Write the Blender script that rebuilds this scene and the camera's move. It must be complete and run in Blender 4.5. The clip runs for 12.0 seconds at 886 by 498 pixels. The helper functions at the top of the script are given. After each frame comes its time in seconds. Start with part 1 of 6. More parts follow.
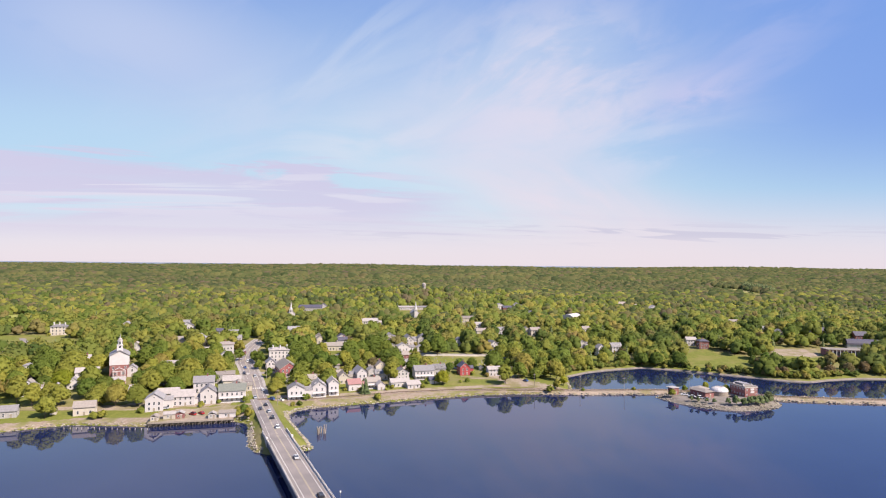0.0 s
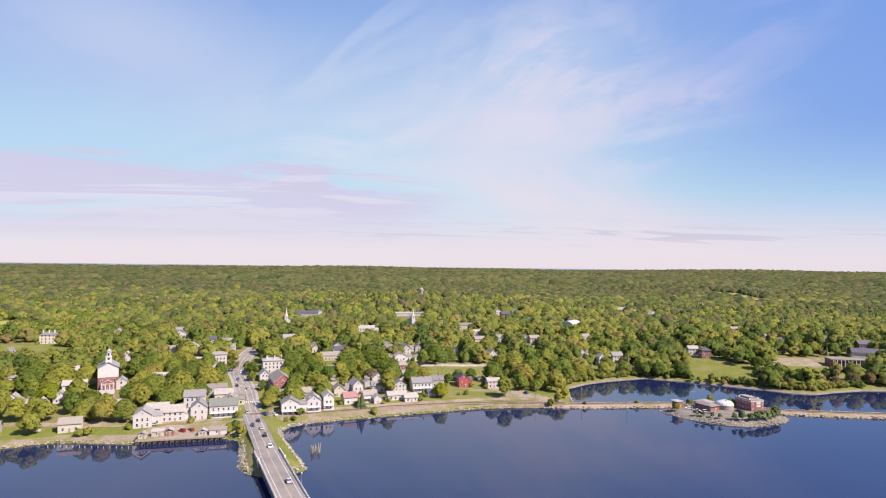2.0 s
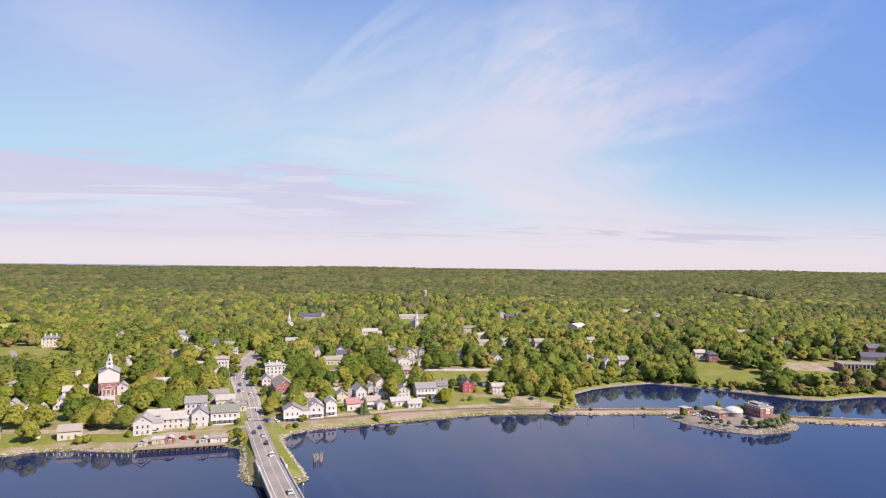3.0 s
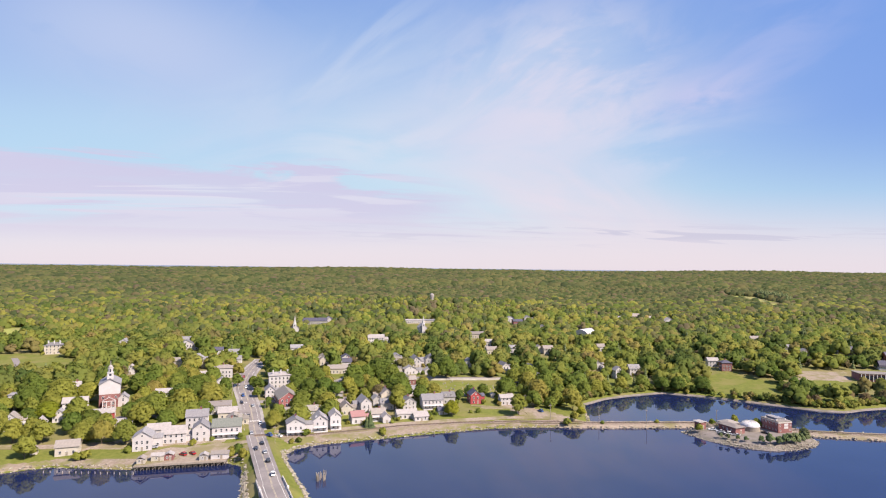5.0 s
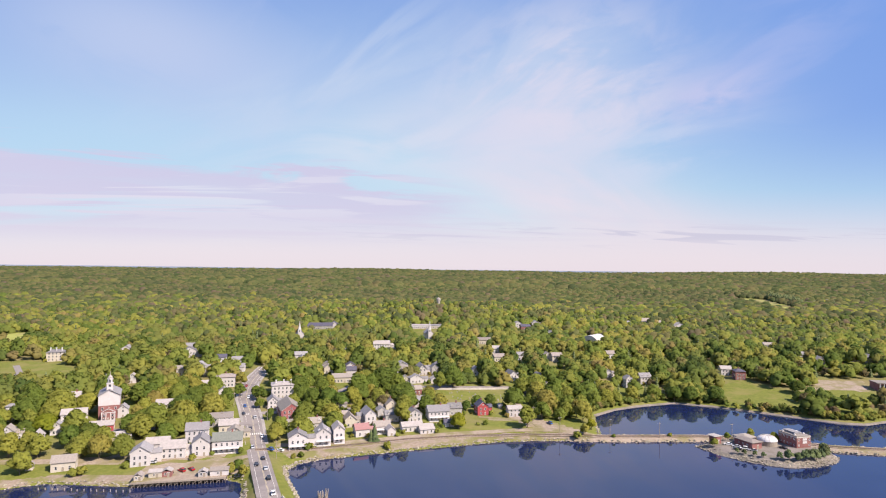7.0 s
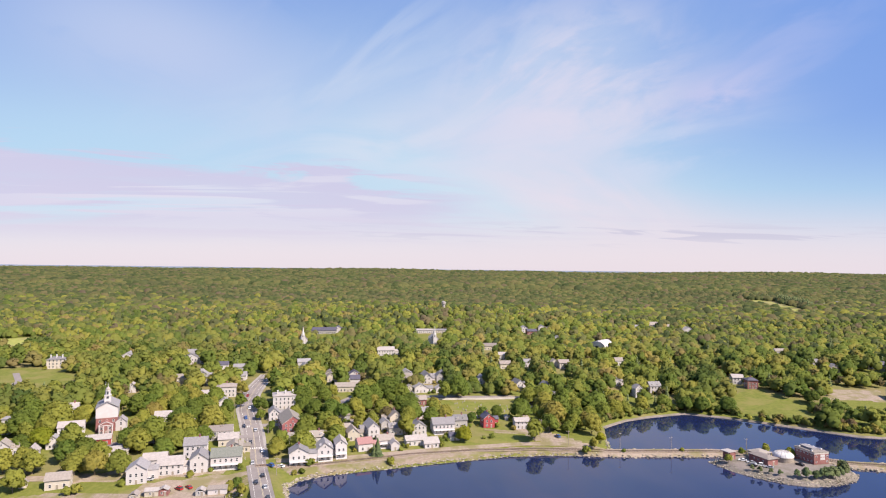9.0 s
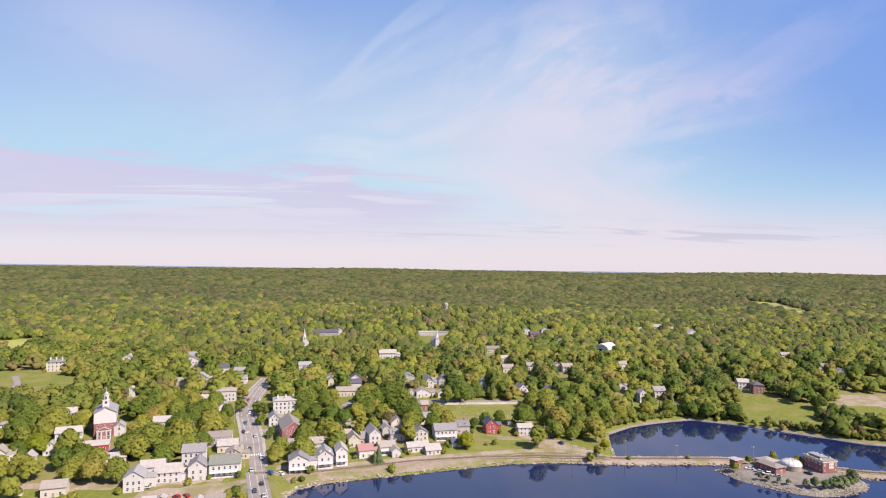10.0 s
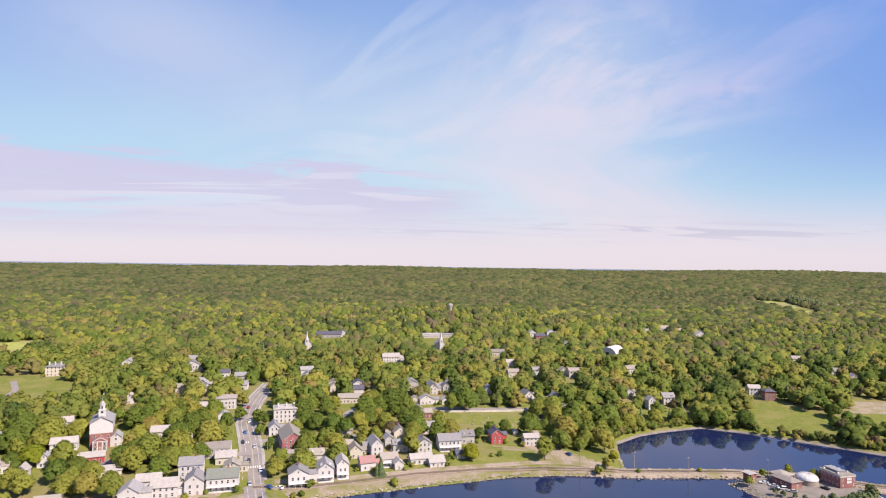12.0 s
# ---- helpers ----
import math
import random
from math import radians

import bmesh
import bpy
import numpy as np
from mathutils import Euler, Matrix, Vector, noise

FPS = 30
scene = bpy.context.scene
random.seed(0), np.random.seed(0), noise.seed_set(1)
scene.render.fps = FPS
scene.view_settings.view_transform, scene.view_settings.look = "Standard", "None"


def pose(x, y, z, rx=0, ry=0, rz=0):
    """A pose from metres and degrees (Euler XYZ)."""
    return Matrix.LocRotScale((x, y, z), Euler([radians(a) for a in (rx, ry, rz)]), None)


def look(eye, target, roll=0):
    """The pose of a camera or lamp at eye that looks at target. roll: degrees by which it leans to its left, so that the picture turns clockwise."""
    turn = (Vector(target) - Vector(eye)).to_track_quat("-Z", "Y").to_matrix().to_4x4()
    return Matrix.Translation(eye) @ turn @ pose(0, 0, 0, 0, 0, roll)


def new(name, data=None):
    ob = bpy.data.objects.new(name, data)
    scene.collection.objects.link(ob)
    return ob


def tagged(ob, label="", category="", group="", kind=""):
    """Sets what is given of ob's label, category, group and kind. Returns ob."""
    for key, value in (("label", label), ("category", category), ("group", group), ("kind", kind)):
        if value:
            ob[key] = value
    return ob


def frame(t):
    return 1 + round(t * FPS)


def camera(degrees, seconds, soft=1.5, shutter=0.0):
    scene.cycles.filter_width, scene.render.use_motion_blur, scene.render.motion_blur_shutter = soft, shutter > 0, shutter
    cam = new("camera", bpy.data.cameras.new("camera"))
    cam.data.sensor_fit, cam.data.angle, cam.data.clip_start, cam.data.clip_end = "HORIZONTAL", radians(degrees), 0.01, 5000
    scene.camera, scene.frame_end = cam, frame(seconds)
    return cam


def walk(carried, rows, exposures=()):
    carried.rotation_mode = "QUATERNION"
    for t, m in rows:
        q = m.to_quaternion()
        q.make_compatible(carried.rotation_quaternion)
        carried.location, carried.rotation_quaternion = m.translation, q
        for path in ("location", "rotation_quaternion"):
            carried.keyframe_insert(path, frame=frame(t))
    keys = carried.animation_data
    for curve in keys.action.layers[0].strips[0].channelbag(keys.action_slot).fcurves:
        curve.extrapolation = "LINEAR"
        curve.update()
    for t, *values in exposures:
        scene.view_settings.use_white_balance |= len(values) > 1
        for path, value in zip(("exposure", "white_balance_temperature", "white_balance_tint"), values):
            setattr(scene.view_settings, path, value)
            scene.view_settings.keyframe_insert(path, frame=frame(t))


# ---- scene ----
cam = camera(74.0, 12.0, soft=1.1)
PATH = [
    (0, (0.836, 13.062, 85.464), (0.869, 15.061, 85.525), 0.5),
    (0.5, (0.578, 15.645, 86.573), (0.63, 17.644, 86.636), 0.5),
    (1, (0.353, 18.166, 87.973), (0.409, 20.164, 88.038), 0.5),
    (1.5, (0.166, 20.713, 89.503), (0.215, 22.711, 89.568), 0.6),
    (2, (-0.042, 23.167, 91.034), (0.001, 25.166, 91.1), 0.6),
    (2.5, (-0.196, 25.606, 92.375), (-0.159, 27.604, 92.441), 0.6),
    (3, (-0.313, 28.068, 93.604), (-0.282, 30.066, 93.671), 0.6),
    (5, (-0.216, 37.579, 99.68), (-0.209, 39.578, 99.746), 0.6),
    (5.5, (-0.173, 40.106, 100.871), (-0.172, 42.105, 100.938), 0.6),
    (6, (-0.107, 42.579, 102.141), (-0.112, 44.578, 102.209), 0.6),
    (6.5, (-0.039, 44.906, 103.442), (-0.049, 46.904, 103.51), 0.6),
    (7, (0.062, 47.261, 104.633), (0.046, 49.26, 104.701), 0.6),
    (9, (0.097, 56.915, 110.926), (0.063, 58.913, 110.991), 0.6),
    (9.5, (0.185, 59.452, 112.207), (0.146, 61.451, 112.272), 0.7),
    (10, (0.208, 61.861, 113.615), (0.165, 63.859, 113.679), 0.7),
    (10.5, (0.094, 64.318, 115.195), (0.047, 66.317, 115.256), 0.7),
    (11, (0.07, 66.894, 116.785), (0.02, 68.893, 116.843), 0.7),
    (11.5, (0.121, 69.288, 118.228), (0.066, 71.287, 118.283), 0.7),
    (12, (0.165, 71.922, 119.407), (0.107, 73.92, 119.46), 0.7),
]
walk(cam, [(t, look(*p)) for t, *p in PATH])

# ---- world, sun, exposure ----
SUN_AZIMUTH, SUN_HEIGHT = 124.0, 45.0
scene.view_settings.exposure = 0.9
scene.view_settings.use_white_balance = True
scene.view_settings.white_balance_temperature, scene.view_settings.white_balance_tint = 6500, 12.5
world = bpy.data.worlds.new("sky")
scene.world = world
world.use_nodes = True
wt = world.node_tree
wt.nodes.clear()


def wmath(op, a, b=None, c=None):
    n = wt.nodes.new("ShaderNodeMath")
    n.operation = op
    for i, v in enumerate((a, b, c)):
        if v is None:
            continue
        if isinstance(v, (int, float)):
            n.inputs[i].default_value = v
        else:
            wt.links.new(v, n.inputs[i])
    return n.outputs[0]


def wmix(fac, a, b):
    n = wt.nodes.new("ShaderNodeMix")
    n.data_type = "RGBA"
    for i, v in ((0, fac), (6, a), (7, b)):
        if isinstance(v, (int, float)):
            n.inputs[i].default_value = v
        elif isinstance(v, tuple):
            n.inputs[i].default_value = (*v, 1)
        else:
            wt.links.new(v, n.inputs[i])
    return n.outputs[2]


sky = wt.nodes.new("ShaderNodeTexSky")
sky.sky_type, sky.sun_disc = "NISHITA", False
sky.sun_elevation, sky.sun_rotation = radians(SUN_HEIGHT), radians(SUN_AZIMUTH)
sky.air_density, sky.dust_density, sky.ozone_density = 1.0, 0.6, 1.5
coord = wt.nodes.new("ShaderNodeTexCoord")
split = wt.nodes.new("ShaderNodeSeparateXYZ")
wt.links.new(coord.outputs["Generated"], split.inputs[0])
depth = wmath("ADD", wmath("ABSOLUTE", split.outputs[1]), 0.08)
U = wmath("DIVIDE", split.outputs[0], depth)
V = wmath("DIVIDE", wmath("MAXIMUM", split.outputs[2], 0.0), depth)


def streaks(angle, long, short, detail, seed, low, high):
    """Cloud fibres drawn out along an angle (degrees) of the sky."""
    a = radians(angle)
    along = wmath("ADD", wmath("MULTIPLY", U, math.cos(a)), wmath("MULTIPLY", V, math.sin(a)))
    across = wmath("SUBTRACT", wmath("MULTIPLY", V, math.cos(a)), wmath("MULTIPLY", U, math.sin(a)))
    comb = wt.nodes.new("ShaderNodeCombineXYZ")
    wt.links.new(wmath("MULTIPLY", along, long), comb.inputs[0])
    wt.links.new(wmath("MULTIPLY", across, short), comb.inputs[1])
    comb.inputs[2].default_value = seed
    n = wt.nodes.new("ShaderNodeTexNoise")
    n.inputs["Scale"].default_value, n.inputs["Detail"].default_value, n.inputs["Roughness"].default_value = 1.0, detail, 0.55
    n.inputs["Distortion"].default_value = 0.9
    wt.links.new(comb.outputs[0], n.inputs["Vector"])
    r = wt.nodes.new("ShaderNodeMapRange")
    r.interpolation_type = "SMOOTHSTEP"
    r.inputs["From Min"].default_value, r.inputs["From Max"].default_value = low, high
    wt.links.new(n.outputs[0], r.inputs[0])
    return r.outputs[0]


def bank(u, v, angle, ru, rv):
    """A soft oval patch of cloud cover: 1 in the middle, 0 at its rim."""
    a = radians(angle)
    du, dv = wmath("SUBTRACT", U, u), wmath("SUBTRACT", V, v)
    p = wmath("DIVIDE", wmath("ADD", wmath("MULTIPLY", du, math.cos(a)), wmath("MULTIPLY", dv, math.sin(a))), ru)
    q = wmath("DIVIDE", wmath("SUBTRACT", wmath("MULTIPLY", dv, math.cos(a)), wmath("MULTIPLY", du, math.sin(a))), rv)
    return wmath("EXPONENT", wmath("MULTIPLY", wmath("ADD", wmath("MULTIPLY", p, p), wmath("MULTIPLY", q, q)), -1.0))


ramp = wt.nodes.new("ShaderNodeValToRGB")
wt.links.new(wmath("MULTIPLY", V, 2.0), ramp.inputs[0])
SKY_COLOURS = [(0.0, (0.80, 0.72, 0.80)), (0.12, (0.68, 0.71, 0.82)), (0.26, (0.50, 0.71, 0.85)), (0.42, (0.44, 0.64, 0.85)), (0.62, (0.37, 0.54, 0.83)), (0.82, (0.27, 0.43, 0.79)), (1.0, (0.22, 0.36, 0.76))]
while len(ramp.color_ramp.elements) < len(SKY_COLOURS):
    ramp.color_ramp.elements.new(0.5)
for e, (p, c) in zip(ramp.color_ramp.elements, SKY_COLOURS):
    e.position, e.color = p, (*c, 1)
air = ramp.outputs[0]


def over(colour, fac, *masks):
    """Lay a colour over the sky so far, where all the masks are."""
    global air
    for m in masks:
        fac = wmath("MULTIPLY", fac, m)
    air = wmix(fac, air, colour)


def ease(v, low, high):
    r = wt.nodes.new("ShaderNodeMapRange")
    r.interpolation_type = "SMOOTHSTEP"
    r.inputs["From Min"].default_value, r.inputs["From Max"].default_value = low, high
    wt.links.new(v, r.inputs[0])
    return r.outputs[0]


# the right of the sky is deeper blue
over((0.19, 0.35, 0.79), 0.85, ease(U, 0.05, 0.72), ease(V, 0.02, 0.28))
# turquoise clear air, low in the middle and on the left
over((0.50, 0.72, 0.88), 0.45, bank(-0.40, 0.21, 0, 0.42, 0.06))
over((0.55, 0.80, 0.89), 0.6, bank(0.0, 0.135, -20, 0.16, 0.045))
# milky veil over the middle
over((0.70, 0.77, 0.86), 0.85, streaks(8, 3.2, 11, 7, 5.2, 0.36, 0.60), bank(-0.06, 0.20, 6, 0.25, 0.05))
over((0.62, 0.73, 0.86), 0.5, bank(0.10, 0.22, 40, 0.22, 0.10))
# pink low light, right of the middle
over((0.86, 0.73, 0.80), 0.95, streaks(-22, 2.6, 8, 5, 2.2, 0.22, 0.58), bank(0.20, 0.105, -24, 0.22, 0.07))
over((0.83, 0.745, 0.80), 0.85, bank(0.0, 0.0, 0, 1.2, 0.062))
# the lavender bank, low on the left, with a ragged upper edge and cyan and white rifts
ragged = wmath("MULTIPLY", wmath("SUBTRACT", streaks(-3, 2.4, 22, 7, 3.1, 0.25, 0.75), 0.5), 0.07)
rim = wmath("ADD", wmath("SUBTRACT", wmath("SUBTRACT", 0.135, wmath("MULTIPLY", U, 0.10)), V), ragged)
inner = wmath("MULTIPLY", ease(rim, -0.004, 0.016), wmath("SUBTRACT", 1.0, ease(wmath("ADD", U, wmath("MULTIPLY", ragged, 2.5)), -0.12, 0.10)))
over((0.655, 0.585, 0.765), 0.85, inner, ease(V, 0.03, 0.10))
over((0.78, 0.75, 0.84), 0.8, inner, streaks(0, 2.6, 44, 6, 8.4, 0.50, 0.60), bank(-0.30, 0.115, 0, 0.5, 0.045))
over((0.58, 0.74, 0.86), 0.8, inner, streaks(0, 1.6, 30, 4, 6.3, 0.46, 0.58), bank(-0.62, 0.095, 0, 0.30, 0.03))
over((0.69, 0.63, 0.78), 0.7, streaks(-1, 2.0, 40, 5, 9.9, 0.48, 0.58), bank(-0.35, 0.065, 0, 0.6, 0.02))
# thin grey slivers just above the horizon
over((0.58, 0.56, 0.71), 0.75, streaks(-1, 5.0, 95, 3, 4.4, 0.56, 0.64), bank(0.35, 0.056, 0, 0.50, 0.014))
# the fan of cirrus in the middle
over((0.60, 0.68, 0.86), 0.4, streaks(30, 2.6, 6, 6, 0.7, 0.34, 0.62), bank(0.13, 0.28, 30, 0.22, 0.11))
over((0.64, 0.70, 0.87), 0.4, streaks(32, 4.6, 12, 12, 1.7, 0.42, 0.62), bank(0.07, 0.32, 30, 0.18, 0.07))
over((0.75, 0.72, 0.85), 0.75, streaks(26, 5.0, 11, 12, 7.7, 0.42, 0.60), bank(0.18, 0.30, 12, 0.15, 0.10))
over((0.78, 0.73, 0.84), 0.75, streaks(14, 3.4, 12, 11, 3.7, 0.36, 0.62), bank(0.22, 0.24, 10, 0.17, 0.06))
over((0.66, 0.71, 0.86), 0.65, streaks(12, 4.0, 17, 9, 4.9, 0.42, 0.66), bank(0.32, 0.18, 14, 0.15, 0.045))
# thin wisps, upper left and far right
over((0.52, 0.61, 0.84), 0.9, streaks(-32, 2.6, 6, 9, 6.6, 0.20, 0.56), bank(-0.47, 0.35, -18, 0.26, 0.10))
over((0.56, 0.63, 0.85), 0.7, streaks(62, 4.0, 18, 8, 2.1, 0.44, 0.66), bank(-0.31, 0.34, 60, 0.09, 0.035))
over((0.56, 0.66, 0.85), 0.6, streaks(36, 4.0, 14, 9, 2.9, 0.42, 0.66), bank(-0.15, 0.325, 36, 0.17, 0.05))
over((0.56, 0.67, 0.85), 0.6, streaks(24, 3.0, 9, 8, 3.3, 0.38, 0.66), bank(-0.26, 0.25, 16, 0.34, 0.07))
over((0.60, 0.61, 0.84), 0.85, streaks(28, 5.0, 14, 8, 9.3, 0.34, 0.62), bank(0.41, 0.275, 20, 0.085, 0.035))
over((0.46, 0.53, 0.84), 0.45, streaks(32, 4.0, 15, 8, 5.3, 0.40, 0.66), bank(0.51, 0.35, 34, 0.13, 0.06))
blue, veil, both, out = (wt.nodes.new("ShaderNodeBackground"), wt.nodes.new("ShaderNodeBackground"), wt.nodes.new("ShaderNodeAddShader"), wt.nodes.new("ShaderNodeOutputWorld"))
wt.links.new(sky.outputs[0], blue.inputs[0])
wt.links.new(air, veil.inputs[0])
blue.inputs[1].default_value, veil.inputs[1].default_value = 0.006, 0.505
wt.links.new(blue.outputs[0], both.inputs[0])
wt.links.new(veil.outputs[0], both.inputs[1])
wt.links.new(both.outputs[0], out.inputs[0])

sun = new("sun", bpy.data.lights.new("sun", "SUN"))
sun.data.energy, sun.data.angle, sun.data.color = 5.0, radians(0.6), (1.0, 0.88, 0.745)
az, el = radians(SUN_AZIMUTH), radians(SUN_HEIGHT)
sun.matrix_world = look((math.sin(az) * math.cos(el) * 100, math.cos(az) * math.cos(el) * 100, math.sin(el) * 100), (0, 0, 0))

# ---- materials ----
LEAF_TONES = [(0.0, (0.56, 0.78, 0.68)), (0.3, (0.80, 0.98, 0.85)), (0.6, (1.02, 1.08, 0.98)), (0.85, (1.16, 1.14, 1.0)), (0.94, (1.12, 1.0, 1.1)), (1.0, (1.1, 0.88, 1.3))]


def material(name, c1, c2, size=1.0, rough=0.8, bump=0.0, metal=0.0, c3=None, big=0.0, vary="", amount=0.25, spec=0.5, species=False):
    """Two colours mixed by noise of that size in metres, a third by noise ten times as large; vary: object, tree or island, a random tone."""
    m = bpy.data.materials.new(name)
    m.use_nodes = True
    nt = m.node_tree
    b = nt.nodes["Principled BSDF"]
    b.inputs["Roughness"].default_value, b.inputs["Metallic"].default_value = rough, metal
    b.inputs["Specular IOR Level"].default_value = spec
    geo = nt.nodes.new("ShaderNodeNewGeometry")

    def grain(s, detail=4):
        n = nt.nodes.new("ShaderNodeTexNoise")
        n.inputs["Scale"].default_value, n.inputs["Detail"].default_value, n.inputs["Roughness"].default_value = 1 / s, detail, 0.6
        nt.links.new(geo.outputs["Position"], n.inputs["Vector"])
        return n.outputs[0]

    def mixed(fac, a, c, blend="MIX"):
        n = nt.nodes.new("ShaderNodeMix")
        n.data_type, n.blend_type = "RGBA", blend
        for i, v in ((0, fac), (6, a), (7, c)):
            if isinstance(v, (int, float)):
                n.inputs[i].default_value = v
            elif isinstance(v, tuple):
                n.inputs[i].default_value = (*v, 1)
            else:
                nt.links.new(v, n.inputs[i])
        return n.outputs[2]

    def spread(v, lo, hi, to0=0.0, to1=1.0):
        n = nt.nodes.new("ShaderNodeMapRange")
        n.inputs["From Min"].default_value, n.inputs["From Max"].default_value = lo, hi
        n.inputs["To Min"].default_value, n.inputs["To Max"].default_value = to0, to1
        nt.links.new(v, n.inputs[0])
        return n.outputs[0]

    fine = grain(size)
    colour = mixed(spread(fine, 0.35, 0.65), c1, c2)
    if c3:
        colour = mixed(spread(grain(big or size * 10, 3), 0.45, 0.62), colour, c3)
    if vary:
        if vary == "object":
            rnd = nt.nodes.new("ShaderNodeObjectInfo").outputs["Random"]
        elif vary == "tree":
            tag = nt.nodes.new("ShaderNodeAttribute")
            tag.attribute_name = "tone"
            rnd = tag.outputs["Fac"]
        else:
            rnd = geo.outputs["Random Per Island"]
        tone = nt.nodes.new("ShaderNodeHueSaturation")
        nt.links.new(spread(rnd, 0, 1, 1 - amount, 1 + amount), tone.inputs["Value"])
        w = nt.nodes.new("ShaderNodeTexWhiteNoise")
        w.noise_dimensions = "1D"
        nt.links.new(rnd, w.inputs["W"])
        nt.links.new(spread(w.outputs["Value"], 0, 1, 0.5 - amount * 0.03, 0.5 + amount * 0.11), tone.inputs["Hue"])
        nt.links.new(colour, tone.inputs["Color"])
        colour = tone.outputs[0]
    if vary == "tree" or species:
        kinds = nt.nodes.new("ShaderNodeValToRGB")
        while len(kinds.color_ramp.elements) < len(LEAF_TONES):
            kinds.color_ramp.elements.new(0.5)
        for e, (p, c) in zip(kinds.color_ramp.elements, LEAF_TONES):
            e.position, e.color = p, (*c, 1)
        nt.links.new(rnd, kinds.inputs[0])
        colour = mixed(1.0, colour, kinds.outputs[0], "MULTIPLY")
    nt.links.new(colour, b.inputs["Base Color"])
    if bump:
        n = nt.nodes.new("ShaderNodeBump")
        n.inputs["Strength"].default_value, n.inputs["Distance"].default_value = min(1.0, bump), bump * size * 0.5
        nt.links.new(fine, n.inputs["Height"])
        nt.links.new(n.outputs[0], b.inputs["Normal"])
    return m


M = {}
M["ground"] = material("ground", (0.11, 0.125, 0.025), (0.155, 0.16, 0.038), 2.5, 0.95, 0.4, c3=(0.19, 0.16, 0.075), big=45, spec=0.1)
M["lawn"] = material("lawn", (0.115, 0.130, 0.028), (0.155, 0.165, 0.038), 3, 0.95, 0.3, c3=(0.18, 0.165, 0.055), big=18, spec=0.1)
M["meadow"] = material("meadow", (0.23, 0.25, 0.06), (0.29, 0.29, 0.085), 6, 0.95, 0.3, c3=(0.22, 0.19, 0.09), big=40, spec=0.1)
M["dirt"] = material("dirt", (0.235, 0.185, 0.145), (0.305, 0.25, 0.20), 1.6, 0.95, 0.4, c3=(0.19, 0.165, 0.085), big=12, spec=0.1)
M["gravel"] = material("grey_gravel", (0.175, 0.15, 0.135), (0.225, 0.195, 0.175), 1.2, 0.95, 0.3, c3=(0.15, 0.135, 0.11), big=9, spec=0.1)
M["rock"] = material("rock", (0.28, 0.24, 0.195), (0.205, 0.175, 0.145), 0.7, 0.9, 0.6, vary="island", amount=0.35, spec=0.2)
M["asphalt"] = material("asphalt", (0.20, 0.175, 0.165), (0.235, 0.205, 0.195), 1.2, 0.9, 0.15, c3=(0.17, 0.15, 0.145), big=12, spec=0.3)
M["concrete"] = material("concrete", (0.42, 0.38, 0.35), (0.50, 0.46, 0.42), 0.8, 0.85, 0.2, c3=(0.36, 0.33, 0.30))
M["paving"] = material("worn_paving", (0.27, 0.245, 0.23), (0.32, 0.29, 0.27), 0.8, 0.9, 0.2, c3=(0.24, 0.22, 0.205))
M["red_brick"] = material("painted_red_brick", (0.27, 0.085, 0.09), (0.225, 0.072, 0.075), 0.6, 0.9, 0.3, c3=(0.29, 0.11, 0.105))
M["paint_line"] = material("road_paint", (0.62, 0.60, 0.56), (0.50, 0.48, 0.45), 0.5, 0.7)
M["paint_yellow"] = material("yellow_road_paint", (0.42, 0.35, 0.22), (0.36, 0.31, 0.21), 0.5, 0.7)
M["leaf"] = material("leaves", (0.185, 0.186, 0.037), (0.260, 0.252, 0.054), 2.6, 0.75, 0, vary="object", amount=0.12, spec=0.15, species=True)
M["leaf_bright"] = material("bright_spring_leaves", (0.20, 0.215, 0.018), (0.30, 0.30, 0.03), 2.2, 0.75, 0, vary="object", amount=0.15, spec=0.15)
M["leaf_dark"] = material("dark_maple_leaves", (0.11, 0.15, 0.026), (0.165, 0.20, 0.038), 2.2, 0.75, 0, vary="object", amount=0.25, spec=0.15)
M["leaf_copper"] = material("copper_leaves", (0.075, 0.03, 0.035), (0.12, 0.05, 0.05), 1.5, 0.75, 0, vary="object", amount=0.2, spec=0.15)
M["leaf_brown"] = material("budding_twigs", (0.17, 0.125, 0.065), (0.23, 0.18, 0.085), 1.5, 0.8, 0, vary="object", amount=0.3, spec=0.15)
M["earth"] = material("packed_earth", (0.20, 0.155, 0.12), (0.265, 0.215, 0.17), 1.4, 0.95, 0.3, c3=(0.16, 0.15, 0.06), big=9, spec=0.1)
M["needle"] = material("needles", (0.08, 0.098, 0.042), (0.125, 0.145, 0.058), 1.2, 0.8, 0, vary="object", amount=0.3, spec=0.15)
M["forest"] = material("forest_leaves", (0.192, 0.190, 0.043), (0.262, 0.252, 0.062), 5.0, 0.8, 0, c3=(0.165, 0.17, 0.05), big=110, vary="tree", amount=0.12, spec=0.1)
# greyer, duller leaf colours stand in for haze over the farther trees
M["far_forest"] = material("haze_dulled_woods", (0.135, 0.132, 0.058), (0.174, 0.166, 0.070), 9.0, 0.85, 0, c3=(0.125, 0.12, 0.06), big=240, vary="tree", amount=0.10, spec=0.05)
# the blue of distance haze is put into the hills' base colour
M["far_hill"] = material("haze_blue_hill_woods", (0.15, 0.18, 0.24), (0.18, 0.21, 0.27), 120, 0.95, 0, spec=0.0)
M["bark"] = material("bark", (0.12, 0.09, 0.065), (0.18, 0.14, 0.10), 0.4, 0.95, 0.5)
M["white"] = material("white_clapboard", (0.49, 0.46, 0.465), (0.44, 0.415, 0.42), 1.5, 0.7, 0.1, c3=(0.45, 0.42, 0.415), vary="object", amount=0.06)
